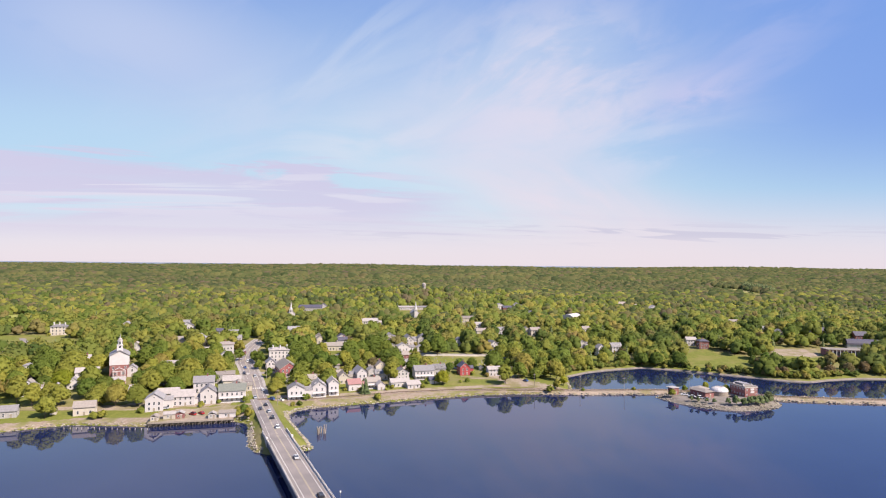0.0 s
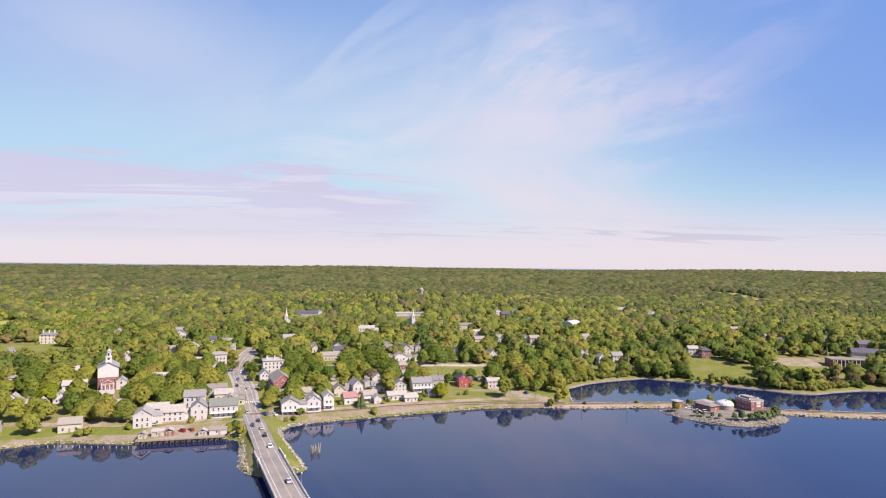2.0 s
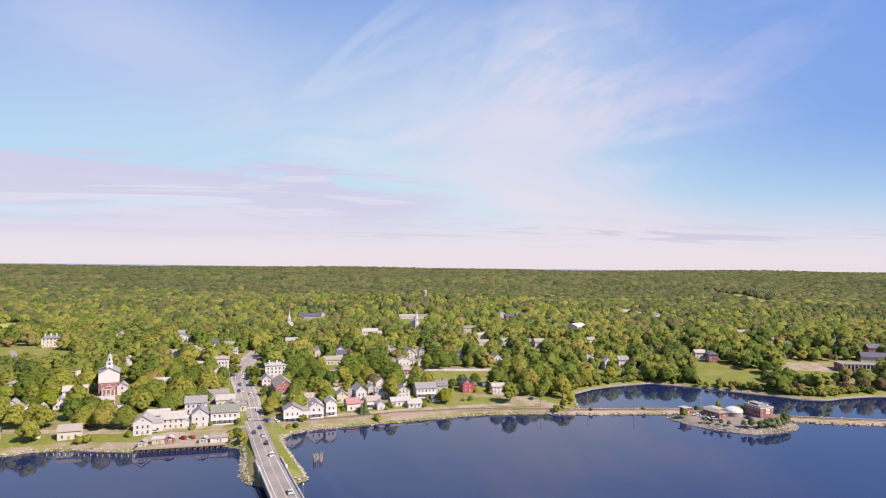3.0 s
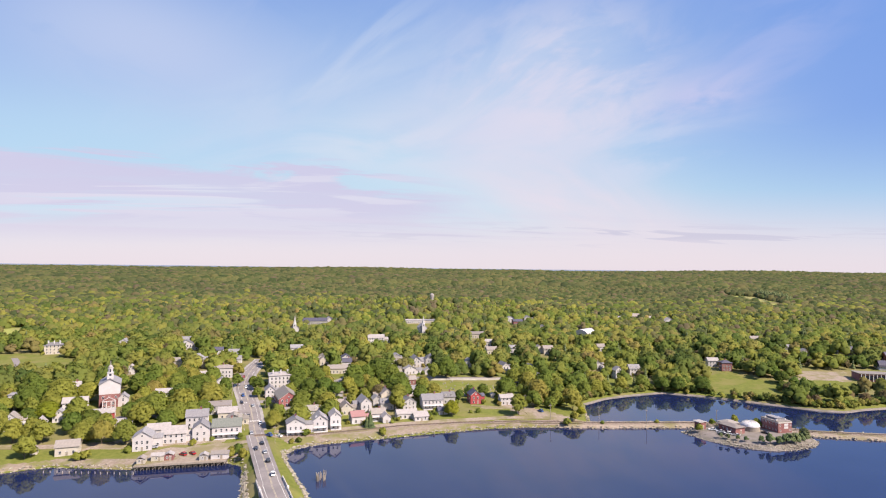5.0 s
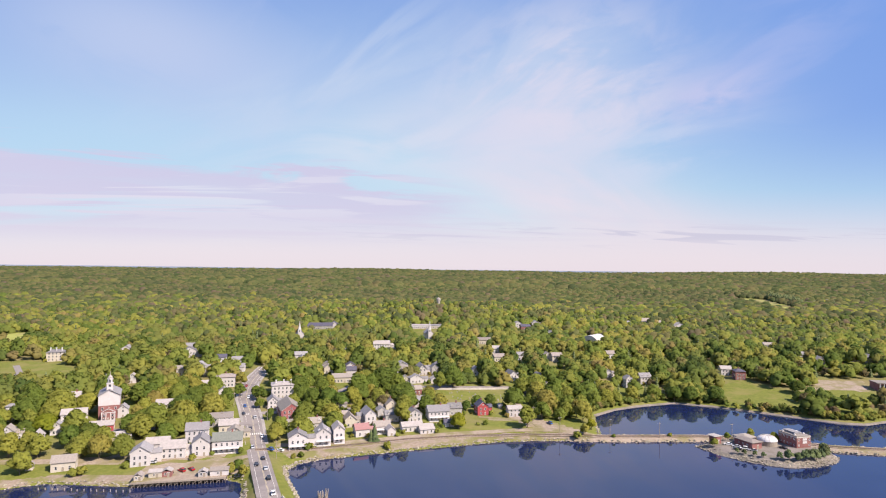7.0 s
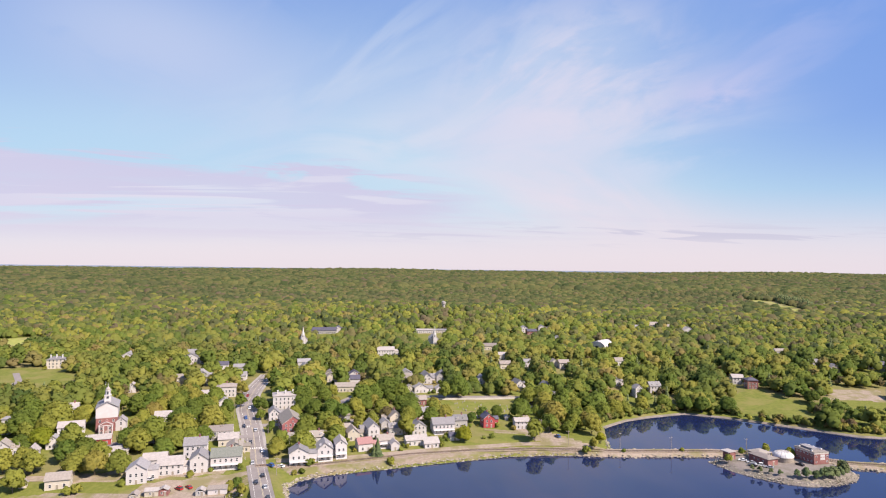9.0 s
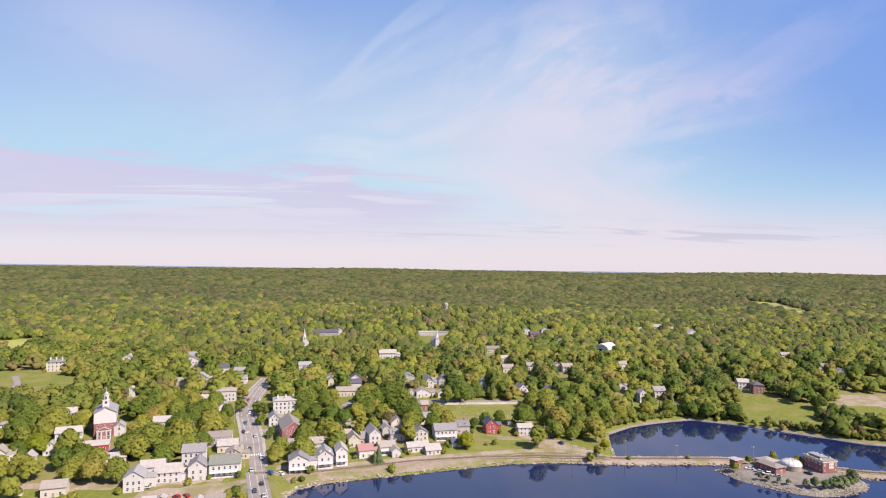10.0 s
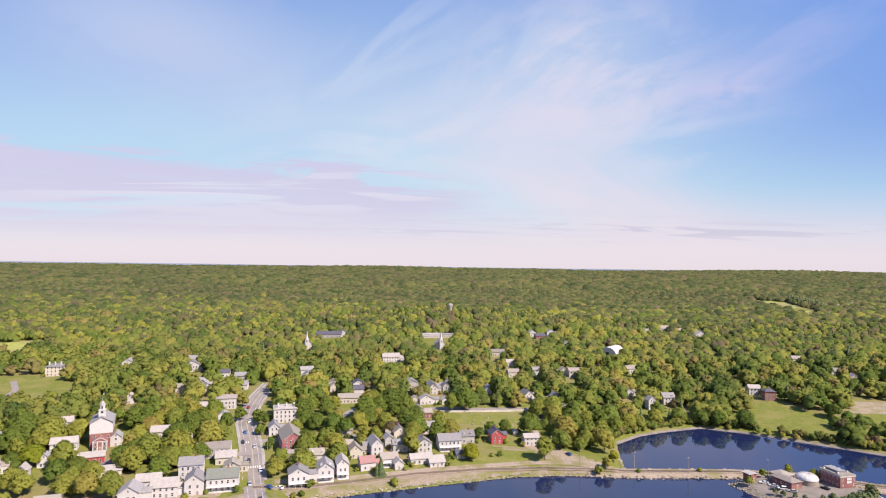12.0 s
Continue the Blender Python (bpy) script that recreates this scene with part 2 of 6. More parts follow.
M["cream"] = material("cream_clapboard", (0.46, 0.41, 0.35), (0.41, 0.365, 0.31), 1.5, 0.7, 0.1, vary="object", amount=0.08)
M["grey"] = material("grey_shingle_wall", (0.36, 0.34, 0.33), (0.28, 0.27, 0.26), 0.9, 0.85, 0.2, vary="object", amount=0.15)
M["red"] = material("red_barn_paint", (0.36, 0.055, 0.06), (0.28, 0.045, 0.05), 1.0, 0.75, 0.15)
M["brick"] = material("brick_red", (0.225, 0.09, 0.085), (0.18, 0.07, 0.068), 0.6, 0.9, 0.3, c3=(0.25, 0.12, 0.108))
M["roof_grey"] = material("grey_asphalt_shingle", (0.17, 0.16, 0.17), (0.22, 0.21, 0.215), 0.8, 0.9, 0.3, vary="object", amount=0.25)
M["roof_brown"] = material("brown_asphalt_shingle", (0.20, 0.17, 0.155), (0.25, 0.215, 0.195), 0.8, 0.9, 0.3, vary="object", amount=0.2)
M["roof_green"] = material("green_grey_shingle", (0.125, 0.135, 0.118), (0.165, 0.17, 0.15), 0.8, 0.9, 0.3)
M["roof_red"] = material("red_roofing", (0.29, 0.15, 0.145), (0.24, 0.125, 0.12), 0.8, 0.8, 0.2)
M["roof_dark"] = material("dark_slate", (0.055, 0.05, 0.075), (0.085, 0.08, 0.11), 0.8, 0.7, 0.2)
M["roof_pale"] = material("pale_membrane", (0.27, 0.245, 0.235), (0.34, 0.305, 0.29), 1.5, 0.8, 0.1)
M["trim"] = material("white_trim", (0.53, 0.51, 0.51), (0.49, 0.47, 0.47), 0.6, 0.6)
M["glass"] = material("window_glass", (0.03, 0.035, 0.045), (0.05, 0.055, 0.07), 0.9, 0.08, spec=0.7)
M["wood"] = material("weathered_timber", (0.22, 0.18, 0.145), (0.30, 0.26, 0.22), 0.5, 0.9, 0.4)
M["dark_wood"] = material("wet_dark_timber", (0.06, 0.05, 0.045), (0.11, 0.09, 0.08), 0.5, 0.8, 0.4)
M["steel"] = material("galvanised_steel", (0.45, 0.45, 0.46), (0.38, 0.38, 0.39), 0.4, 0.45, metal=0.8)
M["rail_steel"] = material("rusty_rail", (0.16, 0.10, 0.075), (0.24, 0.17, 0.13), 0.4, 0.6, metal=0.5)
M["girder"] = material("dark_girder_paint", (0.06, 0.075, 0.09), (0.09, 0.10, 0.12), 1.0, 0.6)
M["tyre"] = material("rubber", (0.02, 0.02, 0.02), (0.03, 0.03, 0.03), 0.2, 0.85)
for key, c in (("car_black", (0.02, 0.02, 0.025)), ("car_white", (0.75, 0.75, 0.75)), ("car_silver", (0.42, 0.43, 0.45)), ("car_blue", (0.03, 0.09, 0.28)), ("car_red", (0.32, 0.02, 0.025))):
    M[key] = material(key + "_paint", c, tuple(v * 0.9 for v in c), 1.0, 0.25, spec=0.6)
M["water"] = material("water", (0.009, 0.015, 0.054), (0.011, 0.018, 0.060), 30, 0.03, spec=0.5)
wnt = M["water"].node_tree
wb = wnt.nodes["Principled BSDF"]
wb.inputs["IOR"].default_value = 1.45
wg = wnt.nodes["Geometry"]
ripple = wnt.nodes.new("ShaderNodeTexNoise")
ripple.inputs["Scale"].default_value, ripple.inputs["Detail"].default_value = 0.5, 3
wbump = wnt.nodes.new("ShaderNodeBump")
wbump.inputs["Strength"].default_value, wbump.inputs["Distance"].default_value = 0.05, 0.1
wnt.links.new(wg.outputs["Position"], ripple.inputs["Vector"])
wnt.links.new(ripple.outputs[0], wbump.inputs["Height"])
wnt.links.new(wbump.outputs[0], wb.inputs["Normal"])

# leaves let some of the light through
for key in ("leaf", "forest", "far_forest", "leaf_bright", "leaf_dark", "leaf_brown"):
    lt = M[key].node_tree
    lb, lo = lt.nodes["Principled BSDF"], lt.nodes["Material Output"]
    glow, join = lt.nodes.new("ShaderNodeBsdfTranslucent"), lt.nodes.new("ShaderNodeMixShader")
    lt.links.new(lb.inputs["Base Color"].links[0].from_socket, glow.inputs[0])
    join.inputs[0].default_value = 0.45
    lt.links.new(lb.outputs[0], join.inputs[1])
    lt.links.new(glow.outputs[0], join.inputs[2])
    lt.links.new(join.outputs[0], lo.inputs[0])
# ---- the lie of the land ----
SHORE = [(-6000, 150), (-1500, 230), (-600, 265), (-300, 302), (-217, 316), (-192, 330), (-167, 329), (-147, 328), (-108, 340),
         (-98, 335), (-91, 314), (-85, 295), (-80, 287), (-72, 283), (-58, 287), (-55, 292), (-61, 305), (-70, 324), (-78, 341),
         (-82, 354), (-78, 364), (-69, 371), (-39, 382), (-1, 396), (33, 408), (60, 412), (93, 412), (99, 425), (102, 447)]
COVE = [(107, 474), (128, 494), (150, 506), (180, 518), (208, 507), (243, 483), (275, 461), (290, 458), (309, 466), (337, 473),
        (420, 470), (800, 420), (2000, 380), (6000, 360), (30000, 300), (30000, 30000), (-30000, 30000), (-30000, 60)]
ISLAND = [(150, 404), (155, 391), (164, 379), (174, 371), (187, 367), (201, 369), (214, 375), (223, 386), (222, 399), (206, 412), (170, 417)]
ROAD = [(84, -60), (-39.5, 221), (-73, 297), (-107, 381), (-121, 418), (-132, 443), (-141, 463), (-148, 487), (-153, 512), (-157, 540), (-161, 575)]


def away(pts, line, closed=False):
    """Distance of each point from a line of straight pieces."""
    a = np.array(line, float)
    b = np.roll(a, -1, 0)
    if not closed:
        a, b = a[:-1], b[:-1]
    best = np.full(len(pts), 1e9)
    for p, q in zip(a, b):
        e = q - p
        s = np.clip(((pts - p) @ e) / (e @ e), 0, 1)
        best = np.minimum(best, np.hypot(*(pts - p - s[:, None] * e).T))
    return best


def inside(pts, ring):
    hit = np.zeros(len(pts), bool)
    r = np.array(ring, float)
    for (x0, y0), (x1, y1) in zip(r, np.roll(r, -1, 0)):
        if y0 != y1:
            hit ^= ((y0 > pts[:, 1]) != (y1 > pts[:, 1])) & (pts[:, 0] < (x1 - x0) * (pts[:, 1] - y0) / (y1 - y0) + x0)
    return hit


def inland(pts):
    """Metres from the mainland's shore, minus in the water."""
    ring = SHORE + COVE
    d = away(pts, ring, True)
    return np.where(inside(pts, ring), d, -d)


def waves(x, y, size, seed):
    """A soft rolling surface, about -1 to 1."""
    z = 0
    for k in range(5):
        a = seed * 1.7 + k * 2.4
        z = z + np.sin((x * math.cos(a) + y * math.sin(a)) / size * (0.7 + 0.25 * k) + seed * (k + 1))
    return z / 3.2


def ground_height(pts):
    pts = np.atleast_2d(np.array(pts, float))
    x, y = pts.T
    d = inland(pts)
    z = np.interp(d, [-90, -6, 0, 2.5, 7, 15, 40, 100, 180, 300, 450, 700, 1000, 1600, 3000, 4300, 5500],
                  [-7, -1.6, -0.15, 1.3, 2.4, 3.2, 5, 10.5, 15, 17, 16, 22, 25, 33, 52, 74, 79])
    far = np.clip((d - 250) / 800, 0, 1)
    z = z + 22 * np.exp(-(((x + 20) / 260) ** 2 + ((y - 1010) / 190) ** 2)) + far * (4 * waves(x, y, 260, 3) + 9 * waves(x, y, 620, 5) * np.clip(d / 3000, 0, 1))
    z = z + np.clip(d / 60, 0, 1) * 0.5 * waves(x, y, 30, 2)
    near = away(pts, ROAD)
    bank = np.interp(y, [270, 284, 340, 400, 440], [4.9, 4.9, 4.5, 4.4, 0]) - 0.08 - np.clip(near - 7.2, 0, 99) * 0.5
    bank = np.minimum(bank, 0.9 * d + 0.2)
    z = np.where((y > 284) & (y < 430) & (d > 0), np.maximum(z, bank), z)
    # the far bank of the river, behind the bridge's other end
    return np.where(y < -520, np.interp(-520 - y, [0, 10, 200, 3000], [-1, 3, 20, 60]), z)


def ground_at(x, y):
    return float(ground_height([(x, y)])[0])

# ---- building kit ----
def mesh_from(name, verts, faces, mats, slots=None, smooth=False):
    me = bpy.data.meshes.new(name)
    me.from_pydata(verts, [], faces)
    for m in (mats if isinstance(mats, (list, tuple)) else [mats]):
        me.materials.append(m)
    if slots is not None:
        me.polygons.foreach_set("material_index", slots)
    if smooth:
        me.polygons.foreach_set("use_smooth", [True] * len(faces))
    me.update()
    return me


class Shape:
    """Collects solid pieces of one mesh."""

    def __init__(self):
        self.v, self.f, self.s = [], [], []

    def add(self, verts, faces, slot=0):
        n = len(self.v)
        self.v += [tuple(p) for p in verts]
        self.f += [tuple(i + n for i in f) for f in faces]
        self.s += [slot] * len(faces)
        return self

    def box(self, cx, cy, z0, sx, sy, sz, slot=0, turn=0.0, taper=1.0):
        a = radians(turn)
        pts = []
        for z, k in ((z0, 1.0), (z0 + sz, taper)):
            for dx, dy in ((-1, -1), (1, -1), (1, 1), (-1, 1)):
                x, y = dx * sx / 2 * k, dy * sy / 2 * k
                pts.append((cx + x * math.cos(a) - y * math.sin(a), cy + x * math.sin(a) + y * math.cos(a), z))
        return self.add(pts, [(3, 2, 1, 0), (4, 5, 6, 7), (0, 1, 5, 4), (1, 2, 6, 5), (2, 3, 7, 6), (3, 0, 4, 7)], slot)

    def prism(self, profile, axis, a, b, slot=0):
        """A profile of (across, up) pairs, drawn out from a to b along axis x or y."""
        n = len(profile)
        ring = [[(k, p, z) if axis == "x" else (p, k, z) for p, z in profile] for k in (a, b)]
        f = [tuple(range(n))[::-1], tuple(range(n, 2 * n))] + [(i, (i + 1) % n, n + (i + 1) % n, n + i) for i in range(n)]
        if axis == "x":
            f = [g[::-1] for g in f]
        return self.add(ring[0] + ring[1], [g[::-1] for g in f], slot)

    def turned(self, cx, cy, profile, sides=12, slot=0):
        """A profile of (radius, height) pairs turned about an upright axis."""
        v = [(cx + r * math.cos(k * math.tau / sides), cy + r * math.sin(k * math.tau / sides), z) for r, z in profile for k in range(sides)]
        f = [(j * sides + k, j * sides + (k + 1) % sides, (j + 1) * sides + (k + 1) % sides, (j + 1) * sides + k) for j in range(len(profile) - 1) for k in range(sides)]
        f += [tuple(range(sides))[::-1], tuple(range((len(profile) - 1) * sides, len(profile) * sides))]
        return self.add(v, f, slot)

    def mesh(self, name, mats, smooth=False):
        return mesh_from(name, self.v, self.f, mats, self.s, smooth)


def part(name, shape, mats, parent, label="", at=None):
    me = shape if isinstance(shape, bpy.types.Mesh) else shape.mesh(name, mats)
    ob = new(name, me)
    ob.parent = parent
    if at is not None:
        ob.matrix_basis = at
    if label:
        tagged(ob, label)
    return ob


def thing(name, label, category, m, group="", kind=""):
    ob = new(name)
    ob.empty_display_size = 0.5
    ob.matrix_basis = m
    return tagged(ob, label, category, group, kind)


def solid(name, shape, mats, label, category="", m=None, group="", kind="", smooth=False):
    ob = new(name, shape.mesh(name, mats, smooth))
    if m is not None:
        ob.matrix_basis = m
    return tagged(ob, label, category, group, kind)


def along(line, step):
    """Points, ways and distances at even steps along a line of straight pieces."""
    p = np.array(line, float)
    seg = np.hypot(*np.diff(p, axis=0).T)
    s = np.r_[0, np.cumsum(seg)]
    k = np.linspace(0, s[-1], max(2, int(s[-1] / step) + 1))
    q = np.stack([np.interp(k, s, p[:, 0]), np.interp(k, s, p[:, 1])], 1)
    w = np.gradient(q, axis=0)
    w /= np.hypot(*w.T)[:, None]
    return q, w, k


def ribbon(line, offsets, step=4.0, lift=0.05, heights=None, skirt=0.5):
    """A strip that follows the ground along a line, between two offsets to the right of it; with closed sides and foot."""
    q, w, k = along(line, step)
    right = np.stack([w[:, 1], -w[:, 0]], 1)
    a, b = q + right * offsets[0], q + right * offsets[1]
    if heights is None:
        za, zb = ground_height(a) + lift, ground_height(b) + lift
    else:
        za = zb = np.interp(q[:, 1], *heights) + lift if not callable(heights) else heights(q) + lift
    v, f = [], []
    for i in range(len(q)):
        v += [(*a[i], za[i]), (*b[i], zb[i]), (*b[i], zb[i] - skirt), (*a[i], za[i] - skirt)]
        if i:
            o = 4 * i
            f += [(o - 4 + j, o - 4 + (j + 1) % 4, o + (j + 1) % 4, o + j) for j in range(4)]
    f += [(0, 3, 2, 1), tuple(len(v) - 4 + j for j in range(4))]
    s = Shape()
    s.add(v, [g[::-1] for g in f])
    return s


def patch(ring, lift=0.12, step=4.0, edge=1.5):
    """A piece of other ground on the terrain: the ring filled with a grid that follows the land."""
    r = np.array(ring, float)
    xs = np.arange(r[:, 0].min() - step, r[:, 0].max() + step, step)
    ys = np.arange(r[:, 1].min() - step, r[:, 1].max() + step, step)
    gx, gy = np.meshgrid(xs, ys)
    pts = np.stack([gx.ravel(), gy.ravel()], 1)
    d = away(pts, ring, True)
    d = np.where(inside(pts, ring), d, -d)
    z = ground_height(pts) + np.where(d > -edge, lift, -0.4)
    keep = (d > -step * 1.0 - edge)
    n = len(xs)
    f = []
    for j in range(len(ys) - 1):
        for i in range(n - 1):
            a = j * n + i
            if keep[[a, a + 1, a + n, a + n + 1]].all():
                f.append((a, a + 1, a + n + 1, a + n))
    used = sorted({i for g in f for i in g})
    to = {i: k for k, i in enumerate(used)}
    s = Shape()
    s.add([(pts[i, 0], pts[i, 1], z[i]) for i in used], [tuple(to[i] for i in g) for g in f])
    return s


def rocks(points, sizes, rng):
    """Loose boulders: uneven, flattened octahedra-like stones in one mesh."""
    base = np.array([(1, 0, 0), (-1, 0, 0), (0, 1, 0), (0, -1, 0), (0, 0, 1), (0, 0, -1), (.7, .7, .3), (-.7, .7, .2), (-.7, -.7, .3), (.7, -.7, .25)])
    tris = [(0, 6, 4), (6, 2, 4), (2, 7, 4), (7, 1, 4), (1, 8, 4), (8, 3, 4), (3, 9, 4), (9, 0, 4), (6, 0, 5), (2, 6, 5), (7, 2, 5), (1, 7, 5), (8, 1, 5), (3, 8, 5), (9, 3, 5), (0, 9, 5)]
    s = Shape()
    for (x, y, z), r in zip(points, sizes):
        a = rng.uniform(0, 6.28)
        k = base * rng.uniform(0.7, 1.25, (10, 1)) * r * np.array([1.2, 0.9, 0.75])
        kx, ky = k[:, 0] * math.cos(a) - k[:, 1] * math.sin(a), k[:, 0] * math.sin(a) + k[:, 1] * math.cos(a)
        s.add(list(zip(kx + x, ky + y, k[:, 2] + z)), tris)
    return s

# ---- the large structure: ground, water, roads ----
def axis_steps(lo, a, b, hi, fine, grow=1.12):
    left, right, k = [], [], fine
    p = a
    while p > lo:
        k *= grow
        p -= k
        left.append(p)
    p, k = b, fine
    while p < hi:
        k *= grow
        p += k
        right.append(p)
    return np.r_[left[::-1], np.arange(a, b + 0.1, fine), right]


def build_ground():
    xs, ys = axis_steps(-5600, -330, 380, 5600, 3.0), axis_steps(-3500, 276, 560, 5150, 3.0, 1.09)
    gx, gy = np.meshgrid(xs, ys)
    pts = np.stack([gx.ravel(), gy.ravel()], 1)
    z = ground_height(pts)
    n = len(xs)
    idx = np.arange(len(pts)).reshape(len(ys), n)
    f = np.stack([idx[:-1, :-1], idx[:-1, 1:], idx[1:, 1:], idx[1:, :-1]], -1).reshape(-1, 4)
    me = mesh_from("ground", np.c_[pts, z].tolist(), f.tolist(), M["ground"], smooth=True)
    tagged(new("ground", me), "rolling grassy land rising from the river shore", "ground", kind="structure")


build_ground()
s = Shape()
s.add([(-5600, -3500, 0), (5600, -3500, 0), (5600, 900, 0), (-5600, 900, 0)], [(0, 1, 2, 3)])
solid("water", s, M["water"], "calm dark blue tidal river reflecting sky and shore", "river", kind="structure")

DECK = 4.95
TOWN_ROAD = ROAD[2:]


def road_height(q):
    z = ground_height(q)
    return np.where(q[:, 1] < 400, np.maximum(z, np.interp(q[:, 1], [297, 340, 400], [4.9, 4.5, 4.4])), z)


def build_roads():
    road = new("main_street", ribbon(TOWN_ROAD, (-5.2, 5.2), lift=0.12, heights=road_height).mesh("main_street", M["asphalt"]))
    tagged(road, "worn grey asphalt street climbing from the bridge", "road", kind="structure")
    for name, off, w, m in (("centre_line", 0.0, 0.16, "paint_yellow"), ("centre_line", 0.4, 0.16, "paint_yellow"), ("edge_line", -3.4, 0.12, "paint_line"), ("edge_line", 3.4, 0.12, "paint_line")):
        part(name, ribbon(TOWN_ROAD, (off, off + w), lift=0.135, heights=road_height, skirt=0.02), M[m], road)
    for side in (-1, 1):
        walk_way = new("pavement", ribbon(TOWN_ROAD[1:9], (side * 5.2, side * 7.0), lift=0.26, heights=road_height).mesh("pavement", M["paving"]))
        tagged(walk_way, "pale concrete pavement with a raised kerb along the street", "pavement", kind="structure")
    # crossings at the two corners
    for y in (397, 432):
        q, w, _ = along(TOWN_ROAD, 1.0)
        i = int(np.argmin(abs(q[:, 1] - y)))
        ang = math.degrees(math.atan2(w[i, 1], w[i, 0])) - 90
        s = Shape()
        for k in np.arange(-4.6, 4.7, 1.2):
            s.box(k, 0, 0, 0.55, 2.4, 0.012)
        z = float(road_height(q[i:i + 1])[0])
        tilt = math.degrees(math.atan((float(road_height(q[i + 1:i + 2])[0]) - float(road_height(q[i - 1:i])[0])) / 2))
        part("crossing_stripes", s, M["paint_line"], road, at=pose(*q[i], z + 0.14, tilt, 0, ang))
    for name, line, w, m, label in (
        ("shore_road", [(-96, 382), (-60, 391), (-22, 405), (14, 416), (45, 424), (62, 425), (85, 421), (100, 417)], 2.6, "dirt", "pale gravel road along the waterfront"),
        ("shore_road", [(62, 425), (58, 440), (56, 455), (54, 470), (52, 500)], 2.0, "dirt", "pale dirt lane climbing from the shore"),
        ("shore_road", [(58, 440), (40, 446), (22, 448)], 1.6, "dirt", "pale dirt lane to the red cottage"),
        ("cove_beach", COVE[:12], 1.5, "gravel", "narrow pebbly beach round the cove"),
        ("street", [(-114, 372), (-150, 356), (-190, 352), (-240, 345), (-310, 338)], 3.0, "dirt", "pale lane behind the wharf"),
        ("street", [(-128, 432), (-90, 446), (-40, 458), (0, 470), (20, 474)], 2.6, "asphalt", "narrow grey side street between houses"),
        ("street", [(-121, 415), (-160, 404), (-200, 396)], 2.6, "asphalt", "narrow grey side street by the shops"),
        ("street", [(-90, 470), (-60, 540), (-40, 620), (-30, 700)], 3.0, "asphalt", "tree-lined grey street going inland"),
        ("street", [(-20, 514), (6, 518), (26, 524), (45, 531), (64, 530), (58, 505)], 2.6, "asphalt", "grey street along the top of the stone wall"),
        ("street", [(-330, 392), (-280, 372), (-250, 352)], 2.4, "asphalt", "short grey lane down to the shore"),
        ("street", [(-375, 560), (-350, 530), (-340, 500), (-350, 470)], 2.4, "asphalt", "drive winding up to the mansion"),
    ):
        ob = new(name, ribbon(line, (-w, w), lift=0.2).mesh(name, M[m]))
        tagged(ob, label, "road", kind="structure")
    for name, ring, m, label in (
        ("lawn", [(-40, 398), (0, 412), (38, 426), (52, 430), (40, 440), (10, 432), (-25, 418), (-45, 410)], "lawn", "mown green grass bank above the shore road"),
        ("lawn", [(-6, 488), (44, 478), (54, 500), (48, 506), (0, 508)], "lawn", "sunlit green churchyard slope with headstones"),
        ("lawn", [(237, 562), (266, 572), (276, 542), (268, 507), (254, 491), (219, 507), (227, 534)], "lawn", "open green field above the cove"),
        ("lawn", [(-425, 560), (-392, 573), (-360, 577), (-320, 554), (-288, 497), (-327, 490), (-420, 500)], "lawn", "wide green lawn in front of the mansion"),
        ("lawn", [(-300, 334), (-230, 338), (-225, 352), (-290, 352)], "lawn", "grass strip by the left bank"),
        ("meadow", [(-600, 760), (-551, 766), (-522, 792), (-501, 778), (-484, 714), (-490, 689), (-590, 680)], "meadow", "pale yellow-green hill meadow"),
        ("meadow", [(826, 1779), (753, 1572), (757, 1374), (815, 1452), (871, 1674)], "meadow", "distant pale meadow among woods"),
        ("dirt_yard", [(29, 447), (45, 447), (53, 468), (59, 468), (61, 454), (70, 440), (84, 427), (92, 419), (71, 421), (58, 426), (50, 437), (44, 443), (30, 444)], "dirt", "broad pale dirt apron where lanes meet"),
        ("bare_lot", [(323, 572), (365, 571), (350, 538), (308, 543)], "dirt", "bare brown sports ground"),
        ("car_park", [(-190, 345), (-120, 360), (-116, 370), (-130, 372), (-190, 356)], "dirt", "gravel parking strip in front of the shops"),
        ("shore_strip", [(-84, 366), (-69, 373), (-39, 384), (-1, 398), (33, 410), (60, 414), (96, 413), (97, 422), (60, 421), (20, 415), (-20, 402), (-60, 387), (-94, 377)], "earth", "broad strip of pale bare ground beside the railway"),
        ("shore_strip", [(-330, 300), (-217, 317), (-192, 331), (-150, 330), (-150, 337), (-190, 337), (-217, 324), (-330, 308)], "earth", "pale bare earth bank along the water"),
        ("quay_yard", [(-147, 331), (-110, 342), (-98, 345), (-100, 366), (-128, 356), (-150, 346)], "dirt", "bare gravel yard behind the wharf"),
    ):
        tagged(new(name, patch(ring, step=2.0 if name == "shore_strip" else 4.0, edge=0.6 if name == "shore_strip" else 1.5).mesh(name, M[m], True)), label, "ground", kind="structure")


build_roads()


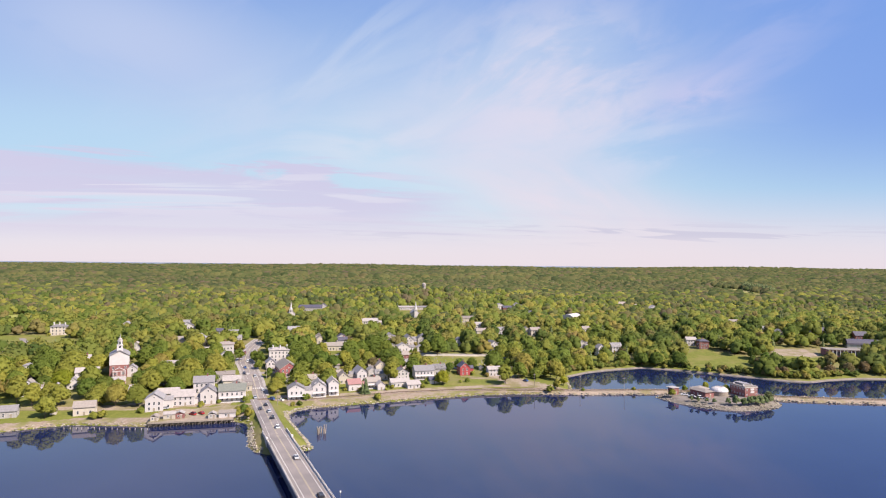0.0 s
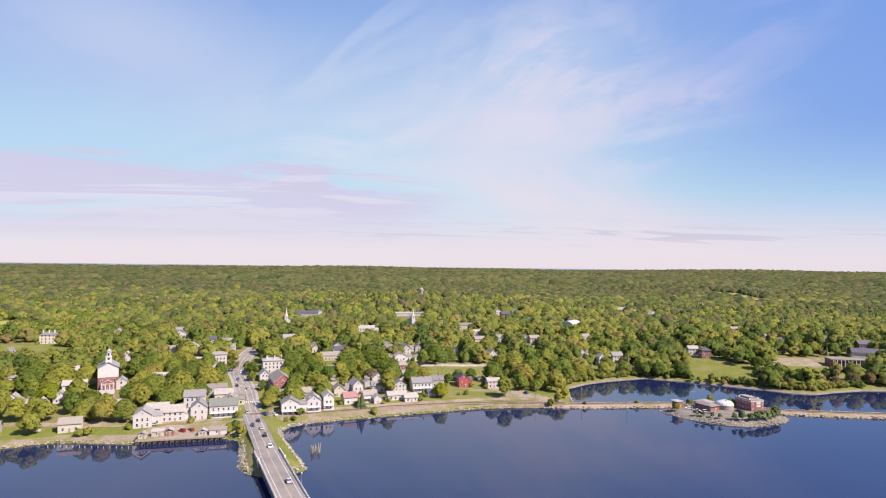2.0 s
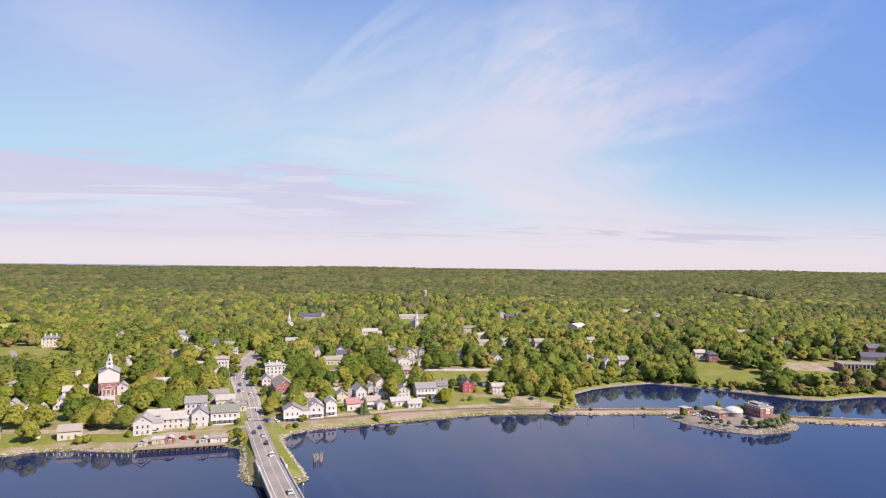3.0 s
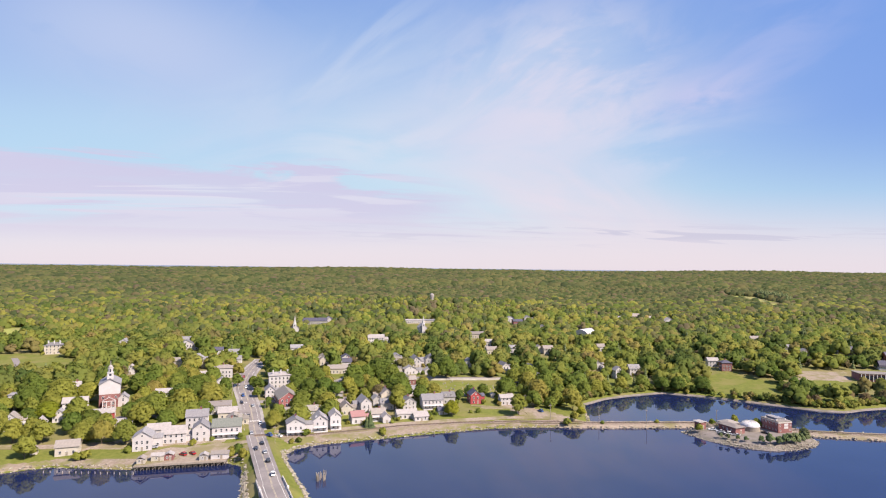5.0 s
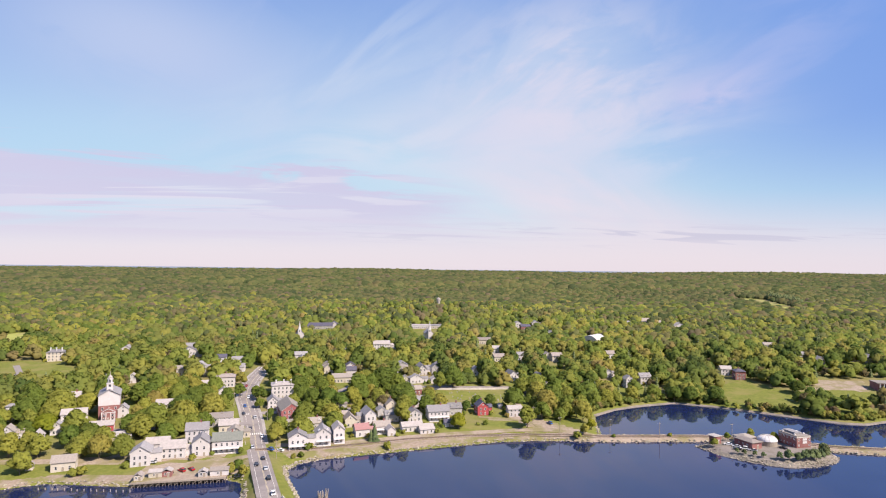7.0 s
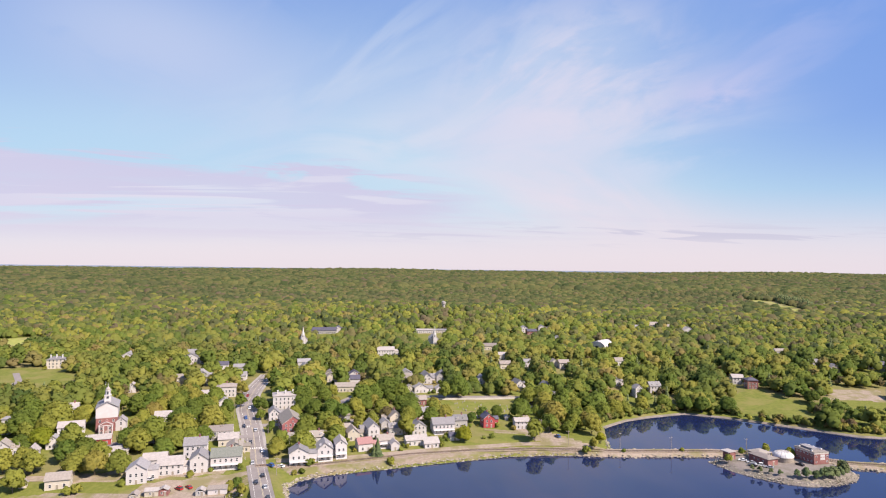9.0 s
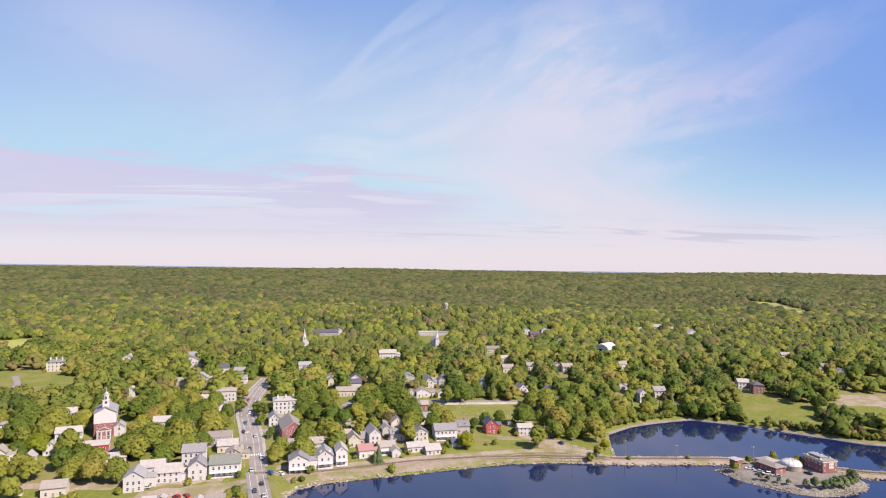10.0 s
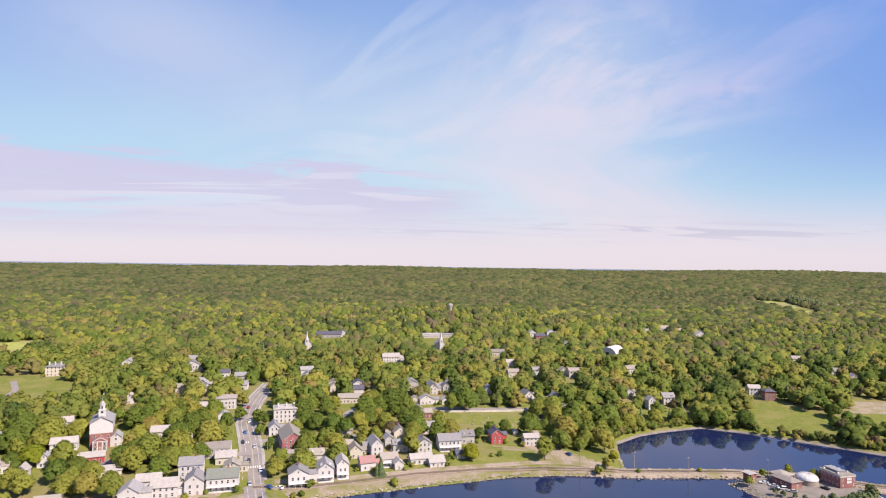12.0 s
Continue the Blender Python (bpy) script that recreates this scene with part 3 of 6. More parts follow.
# ---- the bridge ----
def build_bridge():
    a, b = Vector((-75.6, 303.0)), Vector((84.0, -60.0))
    way = (a - b).normalized()
    length = (a - b).length
    m = Matrix.Translation((b.x, b.y, 0)) @ Matrix.Rotation(math.atan2(way.y, way.x) - math.pi / 2, 4, "Z")
    bridge = thing("road_bridge", "long low concrete road bridge with grey asphalt deck over the river", "bridge", m)
    part("deck", Shape().box(0, length / 2, DECK - 0.55, 11.4, length, 0.5), M["concrete"], bridge)
    part("roadway", Shape().box(0, length / 2, DECK - 0.046, 9.6, length, 0.05), M["asphalt"], bridge, "grey asphalt roadway")
    for x in (-3.6, 3.6):
        part("edge_line", Shape().box(x, length / 2, DECK + 0.005, 0.18, length, 0.006), M["paint_line"], bridge)
    for x in (-0.2, 0.2):
        part("centre_line", Shape().box(x, length / 2, DECK + 0.005, 0.13, length, 0.006), M["paint_yellow"], bridge)
    for x in (-1, 1):
        s = Shape().box(x * 5.55, length / 2, DECK - 0.05, 0.5, length, 0.45)
        part("kerb", s, M["concrete"], bridge)
        p = part("railing", Shape().box(x * 5.62, length / 2, DECK + 0.95, 0.16, length, 0.12).box(x * 5.62, length / 2, DECK + 0.62, 0.1, length, 0.1), M["concrete"], bridge, "pale bridge railing")
        post = Shape().box(0, 0, 0, 0.16, 0.16, 0.62).mesh("post", M["concrete"])
        for k in np.arange(1.5, length, 3.2):
            part("post", post, None, p, at=pose(x * 5.62, k, DECK + 0.4))
    for x in (-5.45, -1.8, 1.8, 5.45):
        part("girder", Shape().box(x, length / 2 - 6, DECK - 2.6, 0.5, length - 16, 2.05), M["girder"], bridge, "dark steel girder")
    for k in np.arange(14, length - 20, 26.0):
        s = Shape().box(0, k, DECK - 3.35, 11, 1.3, 0.75)
        for x in (-4, 0, 4):
            s.turned(x, k, [(0.55, -5), (0.55, DECK - 3.35)], 10)
        part("pier", s, M["concrete"], bridge, "round concrete columns under a cap beam")
    part("abutment", Shape().box(0, length - 13, -1, 11.8, 3.0, DECK - 0.6 + 1), M["concrete"], bridge)
    for x in (-1, 1):
        part("wing_wall", Shape().box(x * 5.75, length - 8, 0.5, 0.5, 14, DECK + 0.4), M["concrete"], bridge)
        part("end_post", Shape().box(x * 5.7, length - 15, DECK - 0.2, 0.9, 0.9, 1.7), M["trim"], bridge, "white concrete end post")
    return m, length


BRIDGE, BRIDGE_LENGTH = build_bridge()


# ---- shore stones and the railway ----
def build_shore():
    rng = np.random.default_rng(5)
    pts, sz = [], []
    q, w, _ = along(SHORE[4:29], 1.0)
    right = np.stack([w[:, 1], -w[:, 0]], 1)
    for i in range(len(q)):
        spit = -94 < q[i, 0] < -50 and q[i, 1] < 372
        for _ in range(4 if spit else 2):
            o = rng.uniform(-1.7, 0.8) if spit else rng.uniform(-2.2, 0.6)
            p = q[i] + right[i] * o + rng.uniform(-0.6, 0.6, 2)
            if away(p[None], ROAD)[0] < 7.5:
                continue
            pts.append((*p, ground_at(*p) + 0.1))
            sz.append(rng.uniform(0.35, 0.95) if spit else rng.uniform(0.25, 0.8))
    tagged(new("shore_stones", rocks(pts, sz, rng).mesh("shore_stones", M["rock"])), "pale riprap boulders piled along the water's edge", "rocks", kind="stuff")
    line = [(-104, 372), (-82, 377), (-57, 387), (-23, 401), (14, 411), (50, 417), (75, 417.5), (100, 417), (130, 418.5), (160, 420), (200, 416), (230, 401), (262, 396), (300, 392), (420, 384), (800, 372)]
    s = Shape()
    q, w, _ = along(line[6:], 3.0)
    right = np.stack([w[:, 1], -w[:, 0]], 1)
    wig = 0.7 * waves(q[:, 0], q[:, 1], 4, 1)
    prof = [(-9.5, -1.5), (-5.0, 1.45), (4.2, 1.5), (8.0, -1.5)]
    v, f = [], []
    for i in range(len(q)):
        for o, z in prof:
            p = q[i] + right[i] * (o + (wig[i] if z < 0 else 0))
            v.append((*p, z))
        if i:
            f += [(4 * i - 4 + j, 4 * i - 4 + j + 1, 4 * i + j + 1, 4 * i + j) for j in range(3)]
    s.add(v, [g[::-1] for g in f])
    tagged(new("causeway", s.mesh("causeway", M["dirt"])), "low earth causeway carrying the railway over the water", "causeway", kind="structure")
    pts, sz = [], []
    for i in range(len(q)):
        if q[i, 0] < 330:
            for side in (-1, 1):
                for _ in range(7):
                    o = side * rng.uniform(5.2, 8.2)
                    p = q[i] + right[i] * o + rng.uniform(-1.5, 1.5, 2)
                    pts.append((*p, 1.5 - (abs(o) - 4.6) * 0.72 + 0.1))
                    sz.append(rng.uniform(0.3, 0.85))
    tagged(new("causeway_stones", rocks(pts, sz, rng).mesh("causeway_stones", M["rock"])), "pale boulders armouring the causeway slopes", "rocks", kind="stuff")

    def bed(q):
        return np.maximum(ground_height(q), np.where(q[:, 0] > 62, 1.55, -9))
    rail = thing("railway", "single railway track on a pale ballast bed along the shore", "railway", pose(0, 0, 0), kind="structure")
    part("ballast", ribbon(line, (-2.2, 2.2), lift=0.3, heights=bed), M["dirt"], rail)
    for o in (-0.75, 0.75):
        part("rail", ribbon(line, (o - 0.06, o + 0.06), lift=0.56, heights=bed, skirt=0.16), M["rail_steel"], rail)
    q, w, _ = along(line, 0.9)
    z = bed(q)
    s = Shape()
    for i in range(len(q)):
        s.box(q[i, 0], q[i, 1], z[i] + 0.25, 0.28, 2.5, 0.16, turn=math.degrees(math.atan2(w[i, 1], w[i, 0])))
    tagged(part("sleepers", s, M["dark_wood"], rail), kind="stuff")


build_shore()


def distant_hills():
    xs = np.linspace(-4600, 4600, 180)
    top = 100.5 + 1.6 * waves(xs, xs * 0.3, 520, 2) + 1.2 * waves(xs, xs * 0.2, 170, 6) - xs * 0.0008
    v, f = [], []
    for x, t in zip(xs, top):
        v += [(x, 4930, 30), (x, 4950, t), (x, 5060, t - 12)]
    for i in range(len(xs) - 1):
        a = 3 * i
        f += [(a, a + 3, a + 4, a + 1), (a + 1, a + 4, a + 5, a + 2)]
    # backdrop strip, coloured as if seen through haze
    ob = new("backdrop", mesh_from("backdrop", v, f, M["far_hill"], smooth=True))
    tagged(ob, "low wooded hills on the far horizon, tinted blue for haze", "hills", kind="structure")


distant_hills()

# ---- houses ----
FOOTPRINTS = []


def window_mesh(name, w, h):
    """A sash window in one piece: a proud frame, reveals, two set-back panes with a rail between them."""
    t, a, b = 0.12, w / 2, h / 2
    v = [(x, -0.07, z) for x, z in ((-a - t, -t), (a + t, -t), (a + t, h + t), (-a - t, h + t))]
    v += [(x, 0.06, z) for x, z in ((-a - t, -t), (a + t, -t), (a + t, h + t), (-a - t, h + t))]
    rings = [((-a, 0), (a, 0), (a, b - 0.04), (-a, b - 0.04)), ((-a, b + 0.04), (a, b + 0.04), (a, h), (-a, h))]
    for r in rings:
        v += [(x, -0.07, z) for x, z in r] + [(x, -0.01, z) for x, z in r]
    f = [(0, 4, 5, 1), (1, 5, 6, 2), (2, 6, 7, 3), (3, 7, 4, 0)]
    f += [(0, 1, 9, 8), (1, 2, 18, 17, 10, 9), (2, 3, 19, 18), (3, 0, 8, 11, 16, 19), (11, 10, 17, 16)]
    slots = [0] * 9
    for o in (8, 16):
        f += [(o + k, o + (k + 1) % 4, o + 4 + (k + 1) % 4, o + 4 + k) for k in range(4)] + [(o + 4, o + 5, o + 6, o + 7)]
        slots += [0] * 4 + [1]
    return mesh_from(name, v, f, [M["trim"], M["glass"]], slots)


WIN = window_mesh("window", 0.95, 1.5)
SMALL_WIN = window_mesh("window", 0.7, 0.9)
DOOR = Shape().box(0, 0, 0, 1.0, 0.1, 2.05).box(0, 0.0, 2.05, 1.3, 0.16, 0.2, 1).mesh("door", [M["wood"], M["trim"]])
CHIMNEY = Shape().box(0, 0, -2.5, 0.8, 0.8, 3.6).box(0, 0, 1.1, 1.0, 1.0, 0.25).box(0, 0, 1.35, 0.5, 0.5, 0.3, 1).mesh("chimney", [M["brick"], M["roof_dark"]])
PALE_CHIMNEY = Shape().box(0, 0, -2.5, 0.9, 0.9, 4.2).box(0, 0, 1.7, 1.1, 1.1, 0.25).mesh("chimney", [M["trim"]])


def gable_roof(w, d, eave, rise, ridge, over=0.45, thick=0.22):
    """Two sloping slabs with eaves; ridge along x or y."""
    half = (d if ridge == "x" else w) / 2
    run = (w if ridge == "x" else d) / 2 + over
    k = rise / half
    lip = -over * k
    prof = [(-half - over, eave + lip), (0, eave + rise), (half + over, eave + lip), (half + over, eave + lip + thick), (0, eave + rise + thick * 1.25), (-half - over, eave + lip + thick)]
    return Shape().prism(prof, ridge, -run, run)


def hip_roof(w, d, eave, rise, over=0.5, flat=0.3):
    s = Shape()
    a, b = w / 2 + over, d / 2 + over
    c, e = max(0.3, a - min(a, b) * (1 - flat)), max(0.3, b - min(a, b) * (1 - flat))
    v = [(x * p, y * q, z) for p, q, z in ((a, b, eave), (a, b, eave + 0.25), (c, e, eave + rise)) for x, y in ((-1, -1), (1, -1), (1, 1), (-1, 1))]
    f = [(3, 2, 1, 0), (8, 9, 10, 11)] + [(4 * j + k, 4 * j + (k + 1) % 4, 4 * j + 4 + (k + 1) % 4, 4 * j + 4 + k) for j in (0, 1) for k in range(4)]
    return s.add(v, f)


def house(x, y, w, d, eave, rise, ridge, rot, wall, roof, label, extra="", category="house", group="town houses", name="house"):
    """A house whose front looks to -y before it is turned by rot; ridge: x, y, hip or flat. extra: c chimney, p porch, n no windows, b pale chimneys, w wing."""
    z = min(float(v) for v in ground_height([(x, y), (x - w / 2, y - d / 2), (x + w / 2, y - d / 2)]))
    FOOTPRINTS.append((x, y, 0.5 * math.hypot(w, d)))
    ob = thing(name, label, category, pose(x, y, z, 0, 0, rot), group)
    body = Shape()
    if ridge in "xy" and len(ridge) == 1:
        half = (d if ridge == "x" else w) / 2
        run = (w if ridge == "x" else d) / 2
        body.prism([(-half, -1.5), (half, -1.5), (half, eave), (0, eave + rise), (-half, eave)], ridge, -run, run)
    else:
        body.box(0, 0, -1.5, w, d, eave + 1.5)
    part("wall", body, M[wall], ob)
    if ridge == "flat":
        s = Shape().box(0, 0, eave, w + 0.3, d + 0.3, 0.35).box(0, 0, eave + 0.35, w - 0.3, d - 0.3, 0.02)
        for k in (-0.25, 0.2):
            s.box(k * w, 0.2 * d, eave + 0.35, 1.4, 1.2, 0.8)
        part("roof", s, M[roof], ob)
    elif ridge == "hip":
        part("roof", hip_roof(w, d, eave, rise), M[roof], ob)
    else:
        part("roof", gable_roof(w, d, eave, rise, ridge), M[roof], ob)
        trim = Shape()
        if ridge == "y":
            for sx in (-1, 1):
                trim.prism([(sx * (w / 2 + 0.3), eave - 0.55), (sx * (w / 2 + 0.3), eave - 0.2), (0, eave + rise - 0.0), (0, eave + rise - 0.4)][::sx], "y", -d / 2 - 0.12, -d / 2 - 0.02)
        else:
            trim.box(0, -d / 2 - 0.06, eave - 0.45, w, 0.12, 0.3)
        part("trim_board", trim, M["trim"], ob)
    if "n" not in extra:
        floors = max(1, int((eave + 0.3) // 2.7))
        for fl in range(floors):
            h = 0.95 + fl * 2.75
            n = max(1, int((w - 1.2) // 2.5))
            for i in range(n):
                px = (i - (n - 1) / 2) * (w - 1.6) / max(1, n)
                if fl == 0 and i == n // 2:
                    part("door", DOOR, None, ob, at=pose(px, -d / 2 - 0.04, 0.1))
                else:
                    part("window", WIN, None, ob, at=pose(px, -d / 2 - 0.03, h))
            n = max(1, int((d - 1.2) // 3.0))
            for side in (-1, 1):
                for i in range(n):
                    py = (i - (n - 1) / 2) * (d - 1.6) / max(1, n)
                    part("window", WIN, None, ob, at=pose(side * (w / 2 + 0.03), py, h, 0, 0, 90 * side))
        if ridge == "y" and rise > 2.2:
            part("window", SMALL_WIN, None, ob, "small attic window", at=pose(0, -d / 2 - 0.03, eave + 0.4))
    if "c" in extra:
        part("chimney", CHIMNEY, None, ob, "red brick chimney", at=pose(0.15 * w if ridge == "x" else 0.1, 0 if ridge == "x" else 0.15 * d, eave + rise))
    if "b" in extra:
        for sx, sy in ((-0.3, -0.2), (0.05, -0.25), (0.38, -0.2)):
            part("chimney", PALE_CHIMNEY, None, ob, "white painted chimney", at=pose(sx * w, sy * d, eave + rise))
    if "p" in extra:
        s = Shape().box(0, -d / 2 - 1.2, 2.5, w * 0.96, 2.4, 0.18).box(0, -d / 2 - 1.2, 0.0, w * 0.96, 2.4, 0.25).box(0, -d / 2 - 1.2, -1.0, w * 0.9, 2.2, 1.0)
        porch = part("porch", s, [M["trim"]], ob, "white porch with posts")
        post = Shape().box(0, 0, 0.25, 0.16, 0.16, 2.25).mesh("post", M["trim"])
        for k in np.linspace(-0.46, 0.46, max(3, int(w / 2.5))):
            part("post", post, None, porch, at=pose(k * w, -d / 2 - 2.3, 0))
    if "d" in extra:
        for k in (-0.25, 0.25):
            s = Shape().box(k * w, -d * 0.28, eave + 0.1, 1.5, 2.2, 1.3).prism([(k * w - 1.0, eave + 1.35), (k * w + 1.0, eave + 1.35), (k * w, eave + 2.1)], "y", -d * 0.28 - 1.3, -d * 0.28 + 1.6)
            part("dormer", s, M[wall], ob)
    if ridge == "y" and w > 6.4 and eave < 7.9 and "w" not in extra and "n" not in extra and name == "house" and "brick" not in wall:
        side = 1 if (x * 7 + y) % 2 < 1.2 else -1
        lw, ld, le = w * 0.5, d * 0.5, eave * 0.72
        s = Shape().prism([(d * 0.18 - ld / 2, -1.5), (d * 0.18 + ld / 2, -1.5), (d * 0.18 + ld / 2, le), (d * 0.18, le + rise * 0.55), (d * 0.18 - ld / 2, le)], "x", *sorted((side * (w / 2 - 0.1), side * (w / 2 + lw))))
        ell = part("ell", s, M[wall], ob, "lower side wing")
        part("ell_roof", gable_roof(lw, ld, le, rise * 0.55, "x", 0.22), M[roof], ell, at=pose(side * (w / 2 + lw / 2 + 0.12), d * 0.18, 0.03))
        part("window", WIN, None, ell, at=pose(side * (w / 2 + lw * 0.5), d * 0.18 - ld / 2 - 0.03, 0.95))
    if "w" in extra:
        s = Shape().prism([(-d * 0.3, -1.5), (d * 0.3, -1.5), (d * 0.3, eave * 0.7), (0, eave * 0.7 + rise * 0.6), (-d * 0.3, eave * 0.7)], "x", w / 2 - 0.1, w / 2 + w * 0.55)
        wing = part("wing", s, M[wall], ob)
        g = gable_roof(w * 0.55, d * 0.6, eave * 0.7, rise * 0.6, "x", 0.25)
        part("wing_roof", g, M[roof], wing, at=pose(w / 2 + w * 0.275 + 0.2, 0, 0.02))
        part("window", WIN, None, wing, at=pose(w / 2 + w * 0.25, -d * 0.3 - 0.03, 0.95))
        FOOTPRINTS.append((x + w * 0.7, y, w * 0.4))
    return ob


house(-119.5, 372.3, 15.2, 10.1, 6.5, 3.2, "x", 16, "white", "roof_green", "two-storey long-sided white clapboard house, dull green shingle roof and porch", "cp")
house(-131.4, 366.2, 8.6, 10.8, 7, 3.2, "y", 18, "white", "roof_grey", "two-storey gable-fronted white clapboard house, grey shingle roof")
house(-139.2, 379.4, 11.7, 9, 9, 3, "x", 18, "white", "roof_grey", "tall long-sided white clapboard house, grey shingle roof and chimney", "c")
house(-144.0, 361.5, 12.4, 9.7, 5.5, 3, "x", 16, "white", "roof_pale", "two-storey long-sided white clapboard house, pale roof", "w")
house(-155.7, 351.0, 9.1, 10.4, 7, 3, "y", 18, "white", "roof_grey", "two-storey gable-fronted white clapboard house, grey shingle roof")
house(-155.5, 367.6, 11.4, 7.9, 5, 2.5, "x", 18, "white", "roof_pale", "low long-sided white clapboard house, pale roof")
house(-101.6, 430.2, 12.5, 23, 8.4, 4.2, "y", 23, "red_brick", "roof_brown", "two-storey gable-fronted red brick house, brown shingle roof")
house(-95.6, 412.5, 11.5, 7.7, 4.6, 0.3, "flat", 20, "grey", "roof_brown", "low flat-roofed grey shingled house, brown shingle roof")
house(-83.7, 382.4, 10.1, 9.6, 7, 2.8, "y", 17, "white", "roof_grey", "two-storey gable-fronted white clapboard house, grey shingle roof and porch", "pc")
house(-71.7, 392.6, 8.4, 11.7, 6.5, 3, "y", 17, "white", "roof_grey", "two-storey gable-fronted white clapboard house, grey shingle roof and porch", "pd")
house(-63.4, 396.6, 6.4, 10.8, 7.6, 2.6, "y", 17, "white", "roof_pale", "two-storey gable-fronted white clapboard house, pale roof and porch", "p")
house(-81.1, 412.5, 11.6, 7.8, 5, 2.6, "x", 18, "white", "roof_brown", "low long-sided white clapboard house, brown shingle roof and chimney", "cd")
house(-60.8, 422.1, 6.9, 8.9, 5, 3, "y", 18, "cream", "roof_brown", "low gable-fronted cream clapboard house, brown shingle roof")
house(-51.2, 405.8, 8.4, 7.4, 4.6, 2.6, "x", 24, "white", "roof_red", "low long-sided white clapboard house, faded red roof", "w")
house(-49.9, 428.6, 7.1, 12.9, 7, 3.2, "y", 22, "white", "roof_grey", "two-storey gable-fronted white clapboard house, grey shingle roof")
house(-39.8, 413.7, 9.9, 8, 4.4, 2.4, "x", 18, "white", "roof_brown", "low long-sided white clapboard house, brown shingle roof and porch", "cp")
house(-33.6, 408.0, 5, 6, 3.8, 2, "y", 20, "white", "roof_pale", "low gable-fronted white clapboard house, pale roof")
house(-38.1, 454.3, 8.5, 9, 5, 3.2, "y", 20, "cream", "roof_brown", "low gable-fronted cream clapboard house, brown shingle roof and chimney", "c")
house(-35.5, 434.2, 9, 7, 4.8, 2.2, "x", 16, "grey", "roof_grey", "low long-sided grey shingled house, grey shingle roof", "d")
house(-43.2, 441.8, 6, 7, 4.5, 2.2, "y", 20, "grey", "roof_grey", "low gable-fronted grey shingled house, grey shingle roof")
house(-68.0, 429.9, 8.8, 6.9, 4.2, 2.2, "x", 15, "grey", "roof_brown", "low long-sided grey shingled house, brown shingle roof")
house(-72.5, 454.2, 7.9, 6.9, 4, 2.2, "x", 15, "grey", "roof_brown", "low long-sided grey shingled house, brown shingle roof")
house(-21.5, 417.6, 13, 7, 3.6, 2, "x", 18, "white", "roof_pale", "low long-sided white clapboard house, pale roof", "w")
house(-21.3, 437.0, 9, 9, 5.2, 2.8, "y", 18, "white", "roof_grey", "low gable-fronted white clapboard house, grey shingle roof and chimney", "c")
house(-20.7, 466.1, 10, 8, 4.6, 2.8, "x", 18, "white", "roof_grey", "low long-sided white clapboard house, grey shingle roof and chimney", "c")
house(-5.7, 442.2, 14, 10, 6.2, 3, "x", 14, "white", "roof_grey", "two-storey long-sided white clapboard house, grey shingle roof and porch", "cp")
house(5.5, 453.8, 9, 8, 5, 2.6, "x", 14, "grey", "roof_grey", "low long-sided grey shingled house, grey shingle roof and chimney", "dc")
house(1.7, 428.0, 6, 6, 3, 1.5, "x", 14, "white", "roof_dark", "low long-sided white clapboard house, dark slate roof")
house(-12.1, 414.2, 9, 6, 3, 1.6, "x", 18, "white", "roof_pale", "low long-sided white clapboard house, pale roof")
house(24.3, 455.9, 7.6, 8.4, 6.4, 3, "y", 14, "red", "roof_dark", "two-storey gable-fronted red painted house, dark slate roof and chimney", "c")
house(46.6, 454.6, 9.4, 6.9, 5.2, 1.8, "x", 10, "white", "roof_pale", "low long-sided white clapboard house, pale roof")
house(38.8, 470.0, 3.4, 3.4, 2.3, 1, "y", 10, "white", "roof_pale", "low gable-fronted white clapboard house, pale roof", "n")
house(55.5, 555.6, 7.9, 10.8, 5.4, 3.4, "y", 20, "white", "roof_grey", "two-storey gable-fronted white clapboard house, grey shingle roof")
house(79.3, 554.1, 8.8, 9.7, 5.4, 3.6, "y", 24, "white", "roof_grey", "two-storey gable-fronted white clapboard house, grey shingle roof")
house(80.2, 532.4, 7.8, 7.8, 4, 3.2, "y", 28, "cream", "roof_grey", "low gable-fronted cream clapboard house, grey shingle roof")
house(154.6, 554.4, 6.4, 8.3, 8, 3, "y", 14, "white", "roof_pale", "two-storey gable-fronted white clapboard house, pale roof")
house(174.2, 570.6, 10, 8.2, 6, 3, "x", 8, "white", "roof_grey", "two-storey long-sided white clapboard house, grey shingle roof", "d")
house(112.0, 645.0, 13.5, 8.7, 6, 2.6, "x", 8, "cream", "roof_brown", "two-storey long-sided cream clapboard house, brown shingle roof")
house(51.6, 634.5, 10.9, 7.9, 5, 2.5, "x", 12, "cream", "roof_brown", "low long-sided cream clapboard house, brown shingle roof")
house(25.8, 568.9, 8, 8, 5, 2.6, "y", 14, "white", "roof_pale", "low gable-fronted white clapboard house, pale roof")
house(-10.8, 564.0, 6, 8, 6, 2.6, "y", 14, "grey", "roof_grey", "two-storey gable-fronted grey shingled house, grey shingle roof")
house(-21.4, 557.8, 7.5, 9, 5.5, 3.2, "y", 14, "white", "roof_grey", "two-storey gable-fronted white clapboard house, grey shingle roof")
house(-38.4, 555.8, 10, 9, 5, 2.6, "x", 16, "cream", "roof_brown", "low long-sided cream clapboard house, brown shingle roof and porch", "p")
house(-25.4, 527.7, 10, 8, 4.6, 2.6, "y", 18, "white", "roof_grey", "low gable-fronted white clapboard house, grey shingle roof", "w")
house(-27.7, 492.7, 5, 8, 7, 2, "y", 18, "white", "roof_pale", "two-storey gable-fronted white clapboard house, pale roof")
